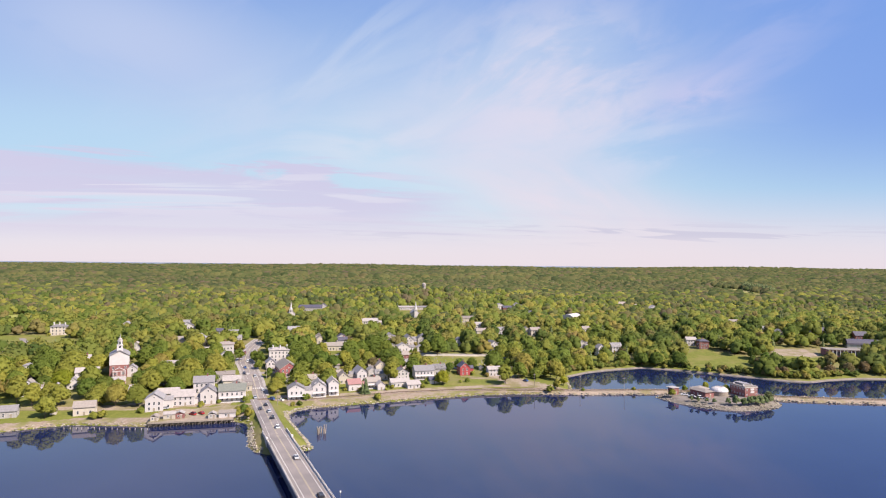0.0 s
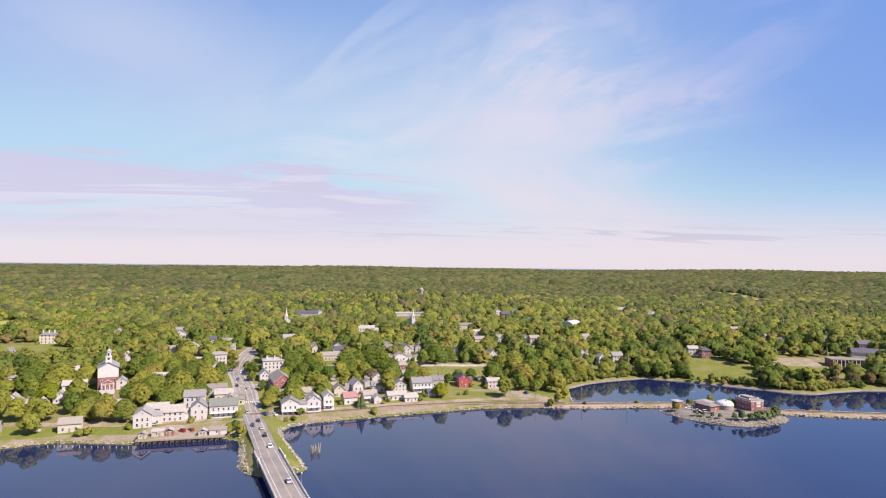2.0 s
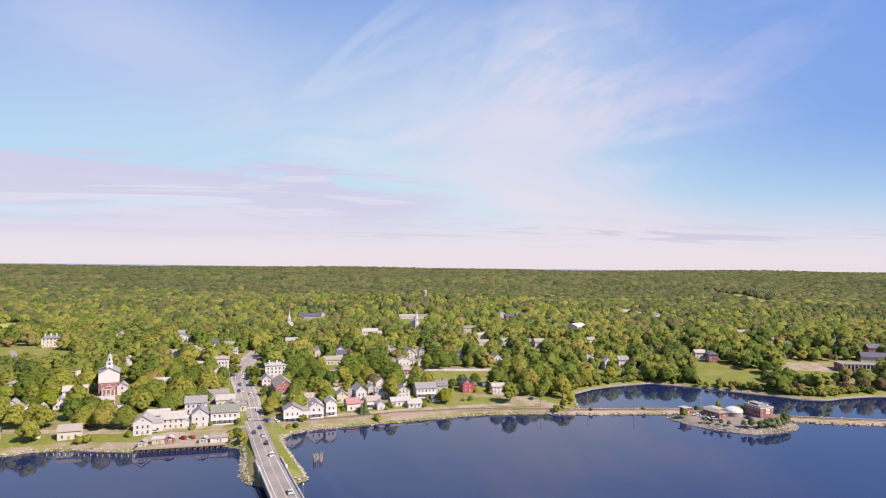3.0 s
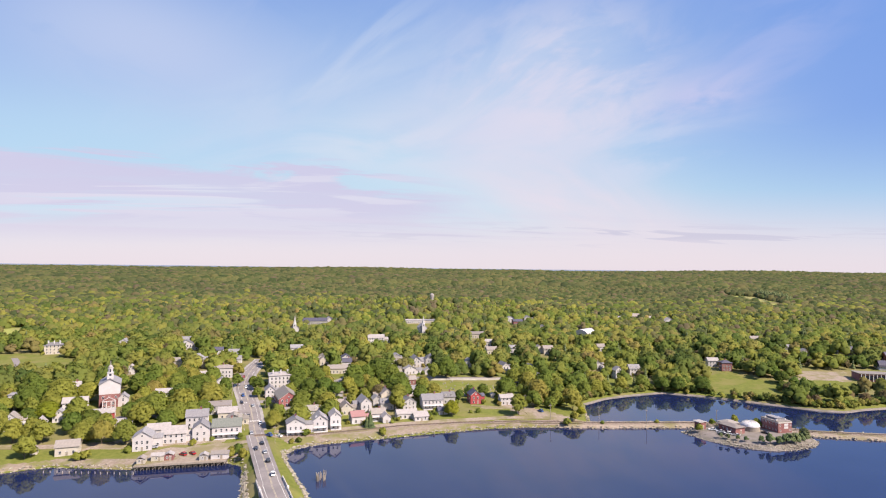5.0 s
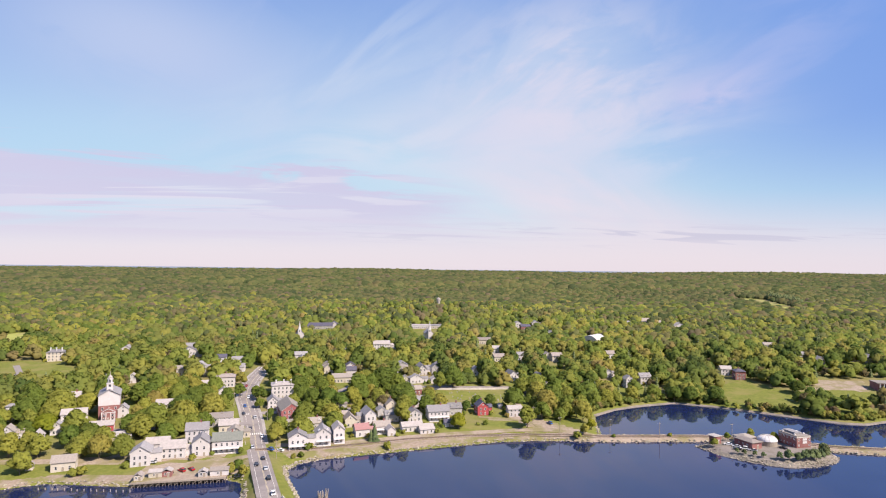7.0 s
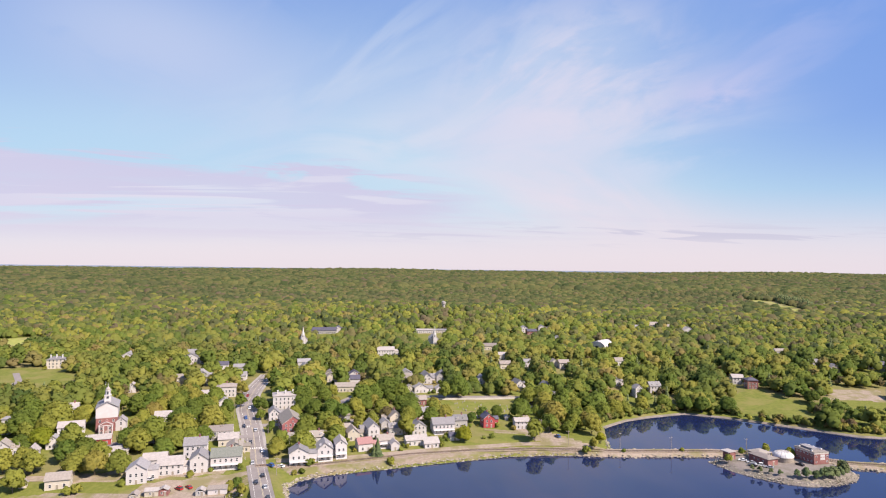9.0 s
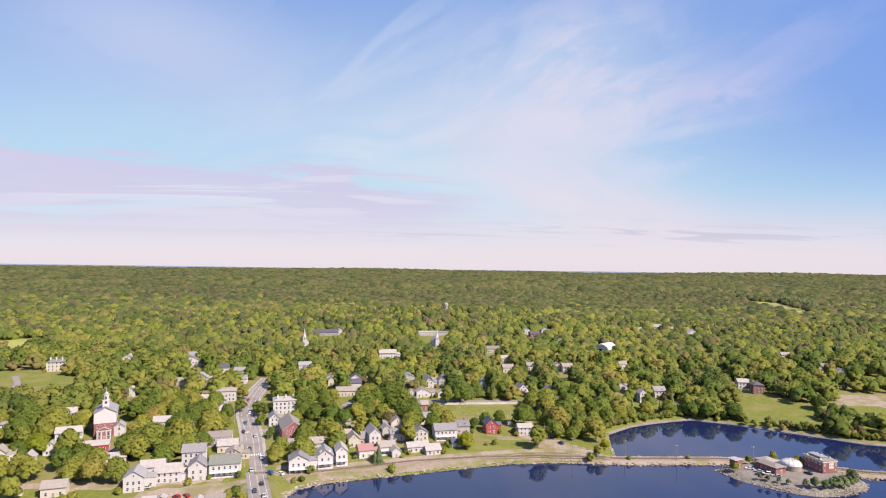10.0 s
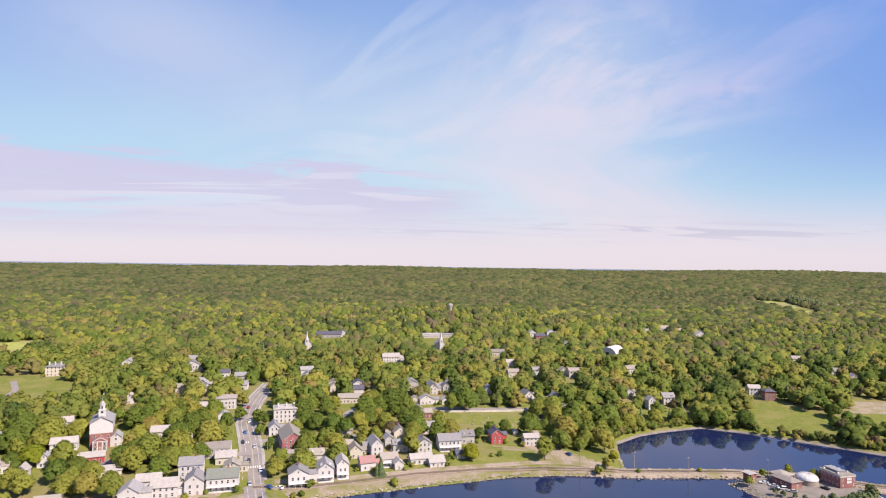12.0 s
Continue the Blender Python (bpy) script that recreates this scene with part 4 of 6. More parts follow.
house(-22.7, 495.9, 7, 8, 4, 2.2, "x", 18, "brick", "roof_brown", "low long-sided red brick house, brown shingle roof")
house(-9.8, 529.2, 6.5, 6, 3.6, 2, "y", 14, "white", "roof_pale", "low gable-fronted white clapboard house, pale roof")
house(-33.5, 526.9, 5, 6, 4, 1.8, "y", 14, "cream", "roof_pale", "low gable-fronted cream clapboard house, pale roof")
house(-133.9, 593.2, 7.7, 8.7, 5, 3, "y", 18, "white", "roof_grey", "low gable-fronted white clapboard house, grey shingle roof")
house(-101.3, 553.4, 7.8, 7.8, 5, 2.6, "y", 18, "cream", "roof_brown", "low gable-fronted cream clapboard house, brown shingle roof")
house(-82.0, 524.0, 19.7, 8.9, 4.4, 2.4, "x", 12, "cream", "roof_brown", "low long-sided cream clapboard house, brown shingle roof")
house(-80.1, 545.6, 7.9, 7.9, 5, 2.6, "x", 12, "white", "roof_dark", "low long-sided white clapboard house, dark slate roof and chimney", "c")
house(-118.4, 474.7, 15.2, 12.4, 9.2, 1.6, "hip", 18, "white", "roof_pale", "tall square white clapboard house, pale roof and white chimneys", "b")
house(-117.7, 448.7, 6.6, 10.4, 5.4, 2.8, "y", 20, "white", "roof_grey", "two-storey gable-fronted white clapboard house, grey shingle roof")
house(-168.1, 497.2, 13.7, 11, 7.5, 1.8, "hip", 18, "white", "roof_brown", "two-storey square white clapboard house, brown shingle roof and chimney", "c")
house(-157.9, 466.6, 6.9, 7.3, 5, 2.6, "y", 18, "white", "roof_grey", "low gable-fronted white clapboard house, grey shingle roof")
house(-142.5, 411.4, 21.7, 14.5, 5.5, 0.5, "flat", 18, "grey", "roof_brown", "two-storey flat-roofed grey shingled house, brown shingle roof")
house(-130.0, 402.4, 11, 9.2, 4.2, 2.4, "x", 18, "cream", "roof_pale", "low long-sided cream clapboard house, pale roof")
house(-121.8, 389.8, 8.3, 8.3, 4.6, 2.4, "y", 18, "cream", "roof_brown", "low gable-fronted cream clapboard house, brown shingle roof")
house(-182.3, 434.7, 13.9, 8.7, 5, 2.6, "x", 18, "cream", "roof_pale", "low long-sided cream clapboard house, pale roof")
house(-166.1, 432.6, 4.9, 5.3, 3.6, 2, "y", 18, "white", "roof_pale", "low gable-fronted white clapboard house, pale roof")
house(-227.8, 409.5, 13.5, 7.1, 5.6, 2.6, "x", 24, "white", "roof_pale", "two-storey long-sided white clapboard house, pale roof")
house(-247.4, 440.5, 6.8, 7.2, 6.2, 2.6, "x", 24, "white", "roof_pale", "two-storey long-sided white clapboard house, pale roof and chimney", "c")
house(-204.6, 422.0, 5.8, 7.5, 5.6, 2.4, "y", 24, "white", "roof_grey", "two-storey gable-fronted white clapboard house, grey shingle roof")
house(-205.4, 396.8, 16.3, 8.1, 4, 1.8, "x", 24, "red", "roof_pale", "low long-sided red painted house, pale roof")
house(-185.2, 382.0, 13.2, 8.3, 3.4, 1.8, "x", 24, "cream", "roof_pale", "low long-sided cream clapboard house, pale roof", "n")
house(-272.8, 526.7, 7.5, 7.5, 3.4, 2.2, "x", 24, "white", "roof_grey", "low long-sided white clapboard house, grey shingle roof", "n")
house(-357.8, 586.6, 13.4, 10.2, 8, 2.4, "hip", 20, "cream", "roof_grey", "two-storey square cream clapboard house, grey shingle roof and white chimneys", "b")
house(-311.4, 620.2, 10.1, 8.4, 7, 3, "y", 18, "white", "roof_grey", "two-storey gable-fronted white clapboard house, grey shingle roof")
house(-248.9, 618.4, 12.5, 8.9, 7, 3, "y", 18, "white", "roof_grey", "two-storey gable-fronted white clapboard house, grey shingle roof", "w")
house(-177.0, 552.7, 8.3, 8.3, 4, 2.6, "x", 10, "white", "roof_grey", "low long-sided white clapboard house, grey shingle roof")
house(-189.8, 582.8, 9.3, 7.4, 5, 2.4, "x", 10, "grey", "roof_grey", "low long-sided grey shingled house, grey shingle roof")
house(-219.0, 534.7, 8.8, 7.1, 5, 2.4, "x", 12, "cream", "roof_brown", "low long-sided cream clapboard house, brown shingle roof")
house(-208.3, 549.2, 7.2, 7.2, 5.5, 2.6, "y", 12, "grey", "roof_grey", "two-storey gable-fronted grey shingled house, grey shingle roof")
house(-179.4, 487.0, 7.2, 6.3, 4, 2.4, "x", 16, "white", "roof_pale", "low long-sided white clapboard house, pale roof")
house(-194.0, 530.5, 8.1, 7.2, 5, 2.4, "y", 16, "cream", "roof_brown", "low gable-fronted cream clapboard house, brown shingle roof")
house(-208.8, 595.8, 8.2, 6.4, 4.4, 2.4, "x", 14, "white", "roof_dark", "low long-sided white clapboard house, dark slate roof")
house(-242.9, 375.2, 7.3, 6.9, 6, 3, "y", 22, "white", "roof_brown", "two-storey gable-fronted white clapboard house, brown shingle roof and porch", "p")
house(-263.9, 405.4, 4.6, 4.6, 9, 1.4, "hip", 22, "white", "roof_grey", "tall square white clapboard house, grey shingle roof")
house(-190.1, 342.8, 10.5, 6.5, 4.6, 2.6, "x", 20, "cream", "roof_brown", "low long-sided cream clapboard house, brown shingle roof")
house(-224.9, 372.9, 5.5, 7.1, 5, 2.8, "y", 22, "white", "roof_pale", "low gable-fronted white clapboard house, pale roof")
house(-225.5, 334.0, 8.3, 6, 3.8, 2.4, "x", 22, "grey", "roof_grey", "low long-sided grey shingled house, grey shingle roof")
house(-205.9, 340.5, 3.1, 3.1, 2.6, 1.2, "y", 22, "cream", "roof_brown", "low gable-fronted cream clapboard house, brown shingle roof", "n")
house(-224.3, 388.6, 6.4, 5.6, 5, 2.5, "y", 22, "white", "roof_grey", "low gable-fronted white clapboard house, grey shingle roof")
house(261.4, 578.4, 8.8, 8, 7.5, 2, "hip", -4, "brick", "roof_dark", "two-storey square red brick house, dark slate roof and chimney", "c")
house(256.3, 593.8, 9.8, 8, 6, 2.4, "x", -4, "white", "roof_pale", "two-storey long-sided white clapboard house, pale roof")
house(347.3, 934.7, 18.4, 12.9, 5, 5, "y", 0, "white", "roof_pale", "low gable-fronted white clapboard house, pale roof")
house(311.2, 981.7, 15.1, 9.4, 6, 4, "x", 4, "white", "roof_brown", "two-storey long-sided white clapboard house, brown shingle roof")
house(333.9, 979.1, 11.2, 8.4, 4.5, 2.5, "x", 4, "cream", "roof_brown", "low long-sided cream clapboard house, brown shingle roof")
house(274.4, 945.1, 13.3, 8.6, 5, 3, "x", 4, "white", "roof_grey", "low long-sided white clapboard house, grey shingle roof")
house(96.3, 854.7, 11.9, 8.9, 6, 3, "y", 8, "white", "roof_grey", "two-storey gable-fronted white clapboard house, grey shingle roof")
house(122.5, 868.9, 10.9, 8.9, 6, 3, "y", 8, "white", "roof_grey", "two-storey gable-fronted white clapboard house, grey shingle roof")
house(104.8, 839.7, 12.9, 8.9, 5, 2.5, "x", 8, "brick", "roof_dark", "low long-sided red brick house, dark slate roof")
house(-70.9, 688.3, 17.8, 10.9, 6, 3, "x", 12, "white", "roof_pale", "two-storey long-sided white clapboard house, pale roof", "w")
house(-168.5, 830.3, 32.8, 11.6, 5, 3.5, "x", 8, "grey", "roof_dark", "low long-sided grey shingled house, dark slate roof")
house(-151.8, 839.8, 11.7, 9.7, 5, 4, "y", 8, "white", "roof_dark", "low gable-fronted white clapboard house, dark slate roof")
house(-35.3, 833.7, 29.9, 11, 4, 1.4, "x", 6, "white", "roof_pale", "low long-sided white clapboard house, pale roof")
house(-15.7, 834.7, 16, 10, 4, 1.4, "x", 6, "cream", "roof_grey", "low long-sided cream clapboard house, grey shingle roof")
house(43.1, 731.7, 15, 9, 5, 2.6, "x", 8, "cream", "roof_brown", "low long-sided cream clapboard house, brown shingle roof")
house(50.6, 676.4, 12, 9, 5, 2.6, "x", 8, "white", "roof_pale", "low long-sided white clapboard house, pale roof")
house(75.8, 647.2, 9.9, 7.9, 5, 2.6, "x", 8, "white", "roof_grey", "low long-sided white clapboard house, grey shingle roof")
house(102.3, 651.2, 8.9, 7.9, 5, 2.6, "y", 10, "cream", "roof_brown", "low gable-fronted cream clapboard house, brown shingle roof")
house(145.3, 586.9, 7.7, 7.7, 5, 2.6, "y", 10, "white", "roof_grey", "low gable-fronted white clapboard house, grey shingle roof")
house(172.2, 667.7, 11.5, 7.7, 5, 2.6, "x", 10, "white", "roof_brown", "low long-sided white clapboard house, brown shingle roof")
house(368.9, 729.5, 11.2, 7.8, 5, 2.6, "x", 0, "white", "roof_brown", "low long-sided white clapboard house, brown shingle roof")
house(368.7, 634.9, 8.3, 7.4, 6, 2.8, "y", -6, "cream", "roof_grey", "two-storey gable-fronted cream clapboard house, grey shingle roof")
house(369.1, 662.1, 10.1, 7.5, 5, 2.6, "x", -6, "white", "roof_grey", "low long-sided white clapboard house, grey shingle roof")
house(411.4, 654.2, 8.1, 7.2, 5, 2.8, "y", -6, "white", "roof_pale", "low gable-fronted white clapboard house, pale roof")
house(437.4, 609.7, 12.2, 9.2, 7, 3.5, "x", -8, "brick", "roof_dark", "two-storey long-sided red brick house, dark slate roof")
house(425.2, 651.3, 9.5, 7.1, 5, 2.8, "x", -8, "white", "roof_dark", "low long-sided white clapboard house, dark slate roof")
house(-104.6, 564.1, 8.7, 7.8, 5, 2.6, "y", 16, "cream", "roof_brown", "low gable-fronted cream clapboard house, brown shingle roof")
house(-99.7, 647.4, 9.8, 8.8, 5, 2.6, "y", 16, "white", "roof_grey", "low gable-fronted white clapboard house, grey shingle roof")
house(-83.8, 563.9, 8.8, 7.8, 5, 2.6, "y", 16, "white", "roof_dark", "low gable-fronted white clapboard house, dark slate roof")
house(-140.0, 614.7, 11.5, 8.6, 5, 2.6, "x", 16, "white", "roof_grey", "low long-sided white clapboard house, grey shingle roof")
house(-317.1, 633.8, 7.6, 7.6, 6, 3, "y", 16, "white", "roof_grey", "two-storey gable-fronted white clapboard house, grey shingle roof")
house(-262.2, 651.6, 10.7, 8, 6, 3, "x", 16, "white", "roof_grey", "two-storey long-sided white clapboard house, grey shingle roof")
house(-213.9, 565.1, 9, 7.2, 4, 2.2, "x", 16, "grey", "roof_grey", "low long-sided grey shingled house, grey shingle roof", "n")
house(-241.4, 501.1, 5.9, 5.9, 5, 2.4, "y", 16, "white", "roof_pale", "low gable-fronted white clapboard house, pale roof")
house(914.6, 1528.5, 19.7, 9.9, 5, 2, "x", 0, "white", "roof_brown", "low long-sided white clapboard house, brown shingle roof", "n")
house(983.5, 1579.1, 24.3, 9.7, 5, 2, "x", 0, "white", "roof_grey", "low long-sided white clapboard house, grey shingle roof", "n")
house(905.5, 1576.5, 16.7, 10, 5, 2, "x", 0, "white", "roof_grey", "low long-sided white clapboard house, grey shingle roof", "n")
house(1931.3, 2584.0, 22.7, 10.6, 6, 2, "x", 0, "white", "roof_pale", "two-storey long-sided white clapboard house, pale roof", "n")
house(131.5, 795.9, 9.8, 7.9, 5, 2.6, "y", 0, "white", "roof_grey", "low gable-fronted white clapboard house, grey shingle roof")
house(-39.9, 571.4, 8.9, 8, 5.5, 2.6, "y", 14, "grey", "roof_grey", "two-storey gable-fronted grey shingled house, grey shingle roof")
house(-22.8, 567.7, 7, 8, 5.5, 2.6, "y", 14, "white", "roof_grey", "two-storey gable-fronted white clapboard house, grey shingle roof")
house(-8.1, 576.0, 8, 8, 5.5, 2.6, "y", 14, "grey", "roof_grey", "two-storey gable-fronted grey shingled house, grey shingle roof")

# ---- public buildings ----
def church():
    x, y, rot = -214.5, 424.0, 27
    z = ground_at(-212, 417) - 0.3
    FOOTPRINTS.append((x, y, 15))
    FOOTPRINTS.append((x + 5, y - 10, 7))
    ob = thing("church", "white and brick New England church with a tall white steeple", "church", pose(x, y, z, 0, 0, rot))
    w, d, low, eave, rise = 11.6, 19.0, 8.6, 14.8, 3.4
    part("brick_base", Shape().box(0, 0, -1.5, w, d, low + 1.5), M["brick"], ob, "red brick lower storeys")
    part("wall", Shape().prism([(-w / 2 - 0.15, low), (w / 2 + 0.15, low), (w / 2 + 0.15, eave), (0, eave + rise), (-w / 2 - 0.15, eave)], "y", -d / 2 - 0.15, d / 2 + 0.1), M["white"], ob, "plain white gable wall")
    part("roof", gable_roof(w + 0.4, d + 0.6, eave, rise, "y", 0.4), M["roof_grey"], ob)
    for k in (-3.6, 0, 3.6):
        part("window", WIN, None, ob, at=pose(k, -d / 2 - 0.03, 5.9))
    for k in (-5, 0, 5):
        for side in (-1, 1):
            part("window", WIN, None, ob, at=pose(side * (w / 2 + 0.03), k, 4.0, 0, 0, 90 * side))
    s = Shape().box(0, -d / 2 - 3, -1.5, 7.4, 6, 7.0).prism([(-3.7, 5.5), (3.7, 5.5), (0, 7.4)], "y", -d / 2 - 6, -d / 2)
    front = part("portico", s, M["brick"], ob, "brick pedimented entrance with white columns")
    s = Shape()
    for k in (-3.5, -1.2, 1.2, 3.5):
        s.box(k, -d / 2 - 6.15, -1.0, 0.45, 0.3, 6.2)
    s.box(0, -d / 2 - 6.15, 5.2, 7.8, 0.3, 0.35).prism([(-3.9, 5.55), (-3.9, 5.8), (0, 7.8), (3.9, 5.8), (3.9, 5.55), (0, 7.5)], "y", -d / 2 - 6.3, -d / 2 - 6.02)
    part("column_front", s, M["trim"], front)
    for k in (-2.3, 2.3):
        for h in (0.6, 3.0):
            part("window", WIN, None, front, at=pose(k, -d / 2 - 6.06, h))
    part("door", DOOR, None, front, at=pose(0, -d / 2 - 6.07, 0))
    st = part("steeple", Shape().box(0, -d / 2 + 4.5, eave, 3.5, 3.5, 6.6).box(0, -d / 2 + 4.5, eave + 6.6, 3.9, 3.9, 0.35), M["white"], ob, "square white tower with clock and belfry")
    s = Shape().turned(0, -d / 2 + 4.5, [(1.55, eave + 6.9), (1.55, eave + 9.6), (1.8, eave + 9.6), (1.8, eave + 9.9)], 8)
    part("belfry", s, M["white"], st)
    for k in range(4):
        a = k * 90
        part("louvre", Shape().box(0, -1.5, eave + 7.4, 0.8, 0.16, 1.7), M["glass"], st, at=Matrix.Translation((0, -d / 2 + 4.5, 0)) @ pose(0, 0, 0, 0, 0, a))
    part("spire", Shape().turned(0, -d / 2 + 4.5, [(1.5, eave + 9.9), (1.3, eave + 10.8), (0.6, eave + 11.6), (0.22, eave + 12.0), (0.12, eave + 14.0), (0.02, eave + 14.6)], 10), M["roof_pale"], st, "small domed cupola with finial")
    part("clock_face", Shape().box(0, -d / 2 + 2.71, eave + 4.9, 1.3, 0.08, 1.3), M["glass"], st)


church()


def chapel(x, y, tip, roof, label, hall=True):
    z = ground_at(x, y)
    FOOTPRINTS.append((x, y, 9))
    ob = thing("chapel", label, "church", pose(x, y, z, 0, 0, 10), "chapels")
    if hall:
        part("nave", Shape().prism([(-5, -1), (5, -1), (5, 6), (0, 10.5), (-5, 6)], "y", 0, 18), M["white"], ob)
        part("roof", gable_roof(10, 18, 6, 4.5, "y", 0.4), M[roof], ob, at=pose(0, 9, 0.02))
    t = part("tower", Shape().box(0, -1.8, -1, 3.4, 3.4, tip * 0.55 + 1), M["white"], ob, "square white bell tower")
    part("spire", Shape().turned(0, -1.8, [(1.9, tip * 0.55), (1.2, tip * 0.66), (0.05, tip)], 8), M["white"], t, "slender white spire")
    part("louvre", Shape().box(0, -3.55, tip * 0.4, 1.0, 0.12, 2.0), M["glass"], t)


chapel(-21, 760, 21, "roof_pale", "small white chapel with a slender spire among trees")
chapel(-176, 752, 21, "roof_grey", "white church with a sharp pointed spire above the trees")


def lookout_tower():
    x, y = -14.0, 993.0
    z = ground_at(x, y)
    ob = thing("water_tower", "pale squat water tower on the wooded hill", "tower", pose(x, y, z))
    part("tank", Shape().turned(0, 0, [(2.6, -1), (2.6, 13), (3.4, 13.5), (3.4, 17), (0.2, 19)], 14), M["roof_pale"], ob)


lookout_tower()


def quonset():
    x, y = 178.0, 762.0
    z = ground_at(x, y)
    FOOTPRINTS.append((x, y, 16))
    ob = thing("arched_hall", "white round-roofed sports hall among trees", "hall", pose(x, y, z, 0, 0, -38))
    prof = [(-11.0 * math.cos(a), max(0.0, 9.5 * math.sin(a)) - 0.5) for a in np.linspace(0, math.pi, 15)]
    part("shell", Shape().prism(prof[::-1], "y", -14, 14), M["white"], ob, "smooth white arched roof")
    part("door", Shape().box(0, -14.05, 0, 4, 0.2, 3.6), M["glass"], ob)


quonset()


def school():
    x, y, rot = 372.0, 542.0, -12
    z = ground_at(x, y)
    FOOTPRINTS.append((x, y, 22))
    FOOTPRINTS.append((417, 577, 19))
    ob = thing("school", "low red brick school with white columns", "school", pose(x, y, z, 0, 0, rot))
    part("wall", Shape().box(0, 0, -1, 30, 14, 7), M["brick"], ob)
    part("roof", Shape().box(0, 0, 6, 31, 15, 0.6), M["roof_brown"], ob)
    for k in np.arange(-13.5, 14, 3.0):
        part("column", Shape().box(k, -7.3, 0, 0.5, 0.5, 6), M["trim"], ob)
        part("window", Shape().box(k + 1.5, -7.05, 1.2, 2.0, 0.14, 3.6), M["glass"], ob)
    hall = thing("sports_hall", "long hall with a curved dark roof and white end", "hall", pose(417, 577, ground_at(417, 577), 0, 0, -20))
    part("wall", Shape().box(0, 0, -1, 30, 15, 4.2).prism([(-7.4 * math.cos(a), 3.0 + 4.6 * math.sin(a)) for a in np.linspace(0, math.pi, 11)][::-1], "x", -14.9, 15.2), M["white"], hall)
    prof = [(-8.0 * math.cos(a), 3.0 + 5.0 * math.sin(a)) for a in np.linspace(0, math.pi, 11)]
    part("roof", Shape().prism(prof[::-1], "x", -15.1, 14.9), M["roof_dark"], hall, "curved dark purple roof")


school()


# ---- the island ----
ISLE = 2.4


def island():
    xs, ys = np.arange(138, 240, 1.6), np.arange(355, 430, 1.6)
    gx, gy = np.meshgrid(xs, ys)
    pts = np.stack([gx.ravel(), gy.ravel()], 1)
    d = away(pts, ISLAND, True)
    d = np.where(inside(pts, ISLAND), d, -d) + 0.8 * waves(gx.ravel(), gy.ravel(), 5, 4)
    z = np.interp(d, [-12, -1, 0, 3, 5, 7], [-3, -0.6, 0.0, 1.1, 2.0, ISLE])
    n = len(xs)
    idx = np.arange(len(pts)).reshape(len(ys), n)
    f = np.stack([idx[:-1, :-1], idx[:-1, 1:], idx[1:, 1:], idx[1:, :-1]], -1).reshape(-1, 4)
    me = mesh_from("island", np.c_[pts, z].tolist(), f.tolist(), M["gravel"], smooth=True)
    tagged(new("island", me), "small low island of bare gravel and boulders", "island", kind="structure")
    rng = np.random.default_rng(11)
    q, w, _ = along(ISLAND + ISLAND[:1], 0.7)
    right = np.stack([w[:, 1], -w[:, 0]], 1)
    ps, sz = [], []
    for i in range(len(q)):
        for _ in range(3):
            o = rng.uniform(-0.5, 4.5)
            p = q[i] - right[i] * o * 1.0
            ps.append((*p, np.interp(o, [0, 3, 5], [0.05, 1.1, 2.0])))
            sz.append(rng.uniform(0.25, 0.7))
    tagged(new("island_stones", rocks(ps, sz, rng).mesh("island_stones", M["rock"])), "boulders ringing the island shore", "rocks", kind="stuff")

    b = thing("brick_block", "square two-storey red brick block with a flat grey roof", "building", pose(207.8, 403.0, ISLE, 0, 0, 14))
    part("wall", Shape().box(0, 0, -0.6, 9.8, 13.6, 7.0), M["brick"], b)
    part("roof", Shape().box(0, 0, 6.4, 10.1, 13.9, 0.4).box(0, 0, 6.8, 9.4, 13.2, 0.04), M["roof_brown"], b)
    part("parapet", Shape().box(0, -6.86, 5.7, 10.0, 0.16, 0.7).box(-4.96, 0, 5.7, 0.16, 13.8, 0.7), M["concrete"], b, "pale concrete band under the roof")
    part("roof_house", Shape().box(-0.5, 1.0, 6.84, 4.4, 9, 1.0).box(-0.5, 1.0, 7.84, 4.7, 9.3, 0.12), M["roof_grey"], b, "dark rooftop plant room")
    for k in ((-3.6, -4), (3.6, 2), (3.7, -3), (3.2, 5), (-3.8, 4.5)):
        part("roof_vent", Shape().box(*k, 6.84, 0.8, 0.8, 0.7), M["trim"], b)
    panel = Shape().box(0, 0, 0, 3.0, 0.1, 1.3).mesh("panel", M["trim"])
    for h in (4.1, 2.4):
        part("panel", panel, None, b, "white wall panel", at=pose(0.8, -6.85, h))
    for k in (-3.4, 3.9):
        for h in (1.0, 3.9):
            part("window", SMALL_WIN, None, b, at=pose(k, -6.83, h))
    for k in (-5, -2.5, 0, 2.5, 5):
        for h in (1.0, 4.4):
            part("window", SMALL_WIN, None, b, at=pose(-4.93, k, h, 0, 0, -90))
    dome = thing("domed_tank", "round concrete tank under a white segmented dome", "tank", pose(191.2, 402.2, ISLE))
    part("tank_wall", Shape().turned(0, 0, [(5.4, -0.6), (5.4, 2.7)], 28), M["wood"], dome, "ribbed grey tank wall")
    prof = [(5.6, 2.7), (5.6, 2.95)] + [(5.5 * math.cos(a), 2.95 + 2.7 * math.sin(a)) for a in np.linspace(0.1, 1.5, 8)]
    part("dome", Shape().turned(0, 0, prof, 28), M["trim"], dome, "white fibreglass dome")
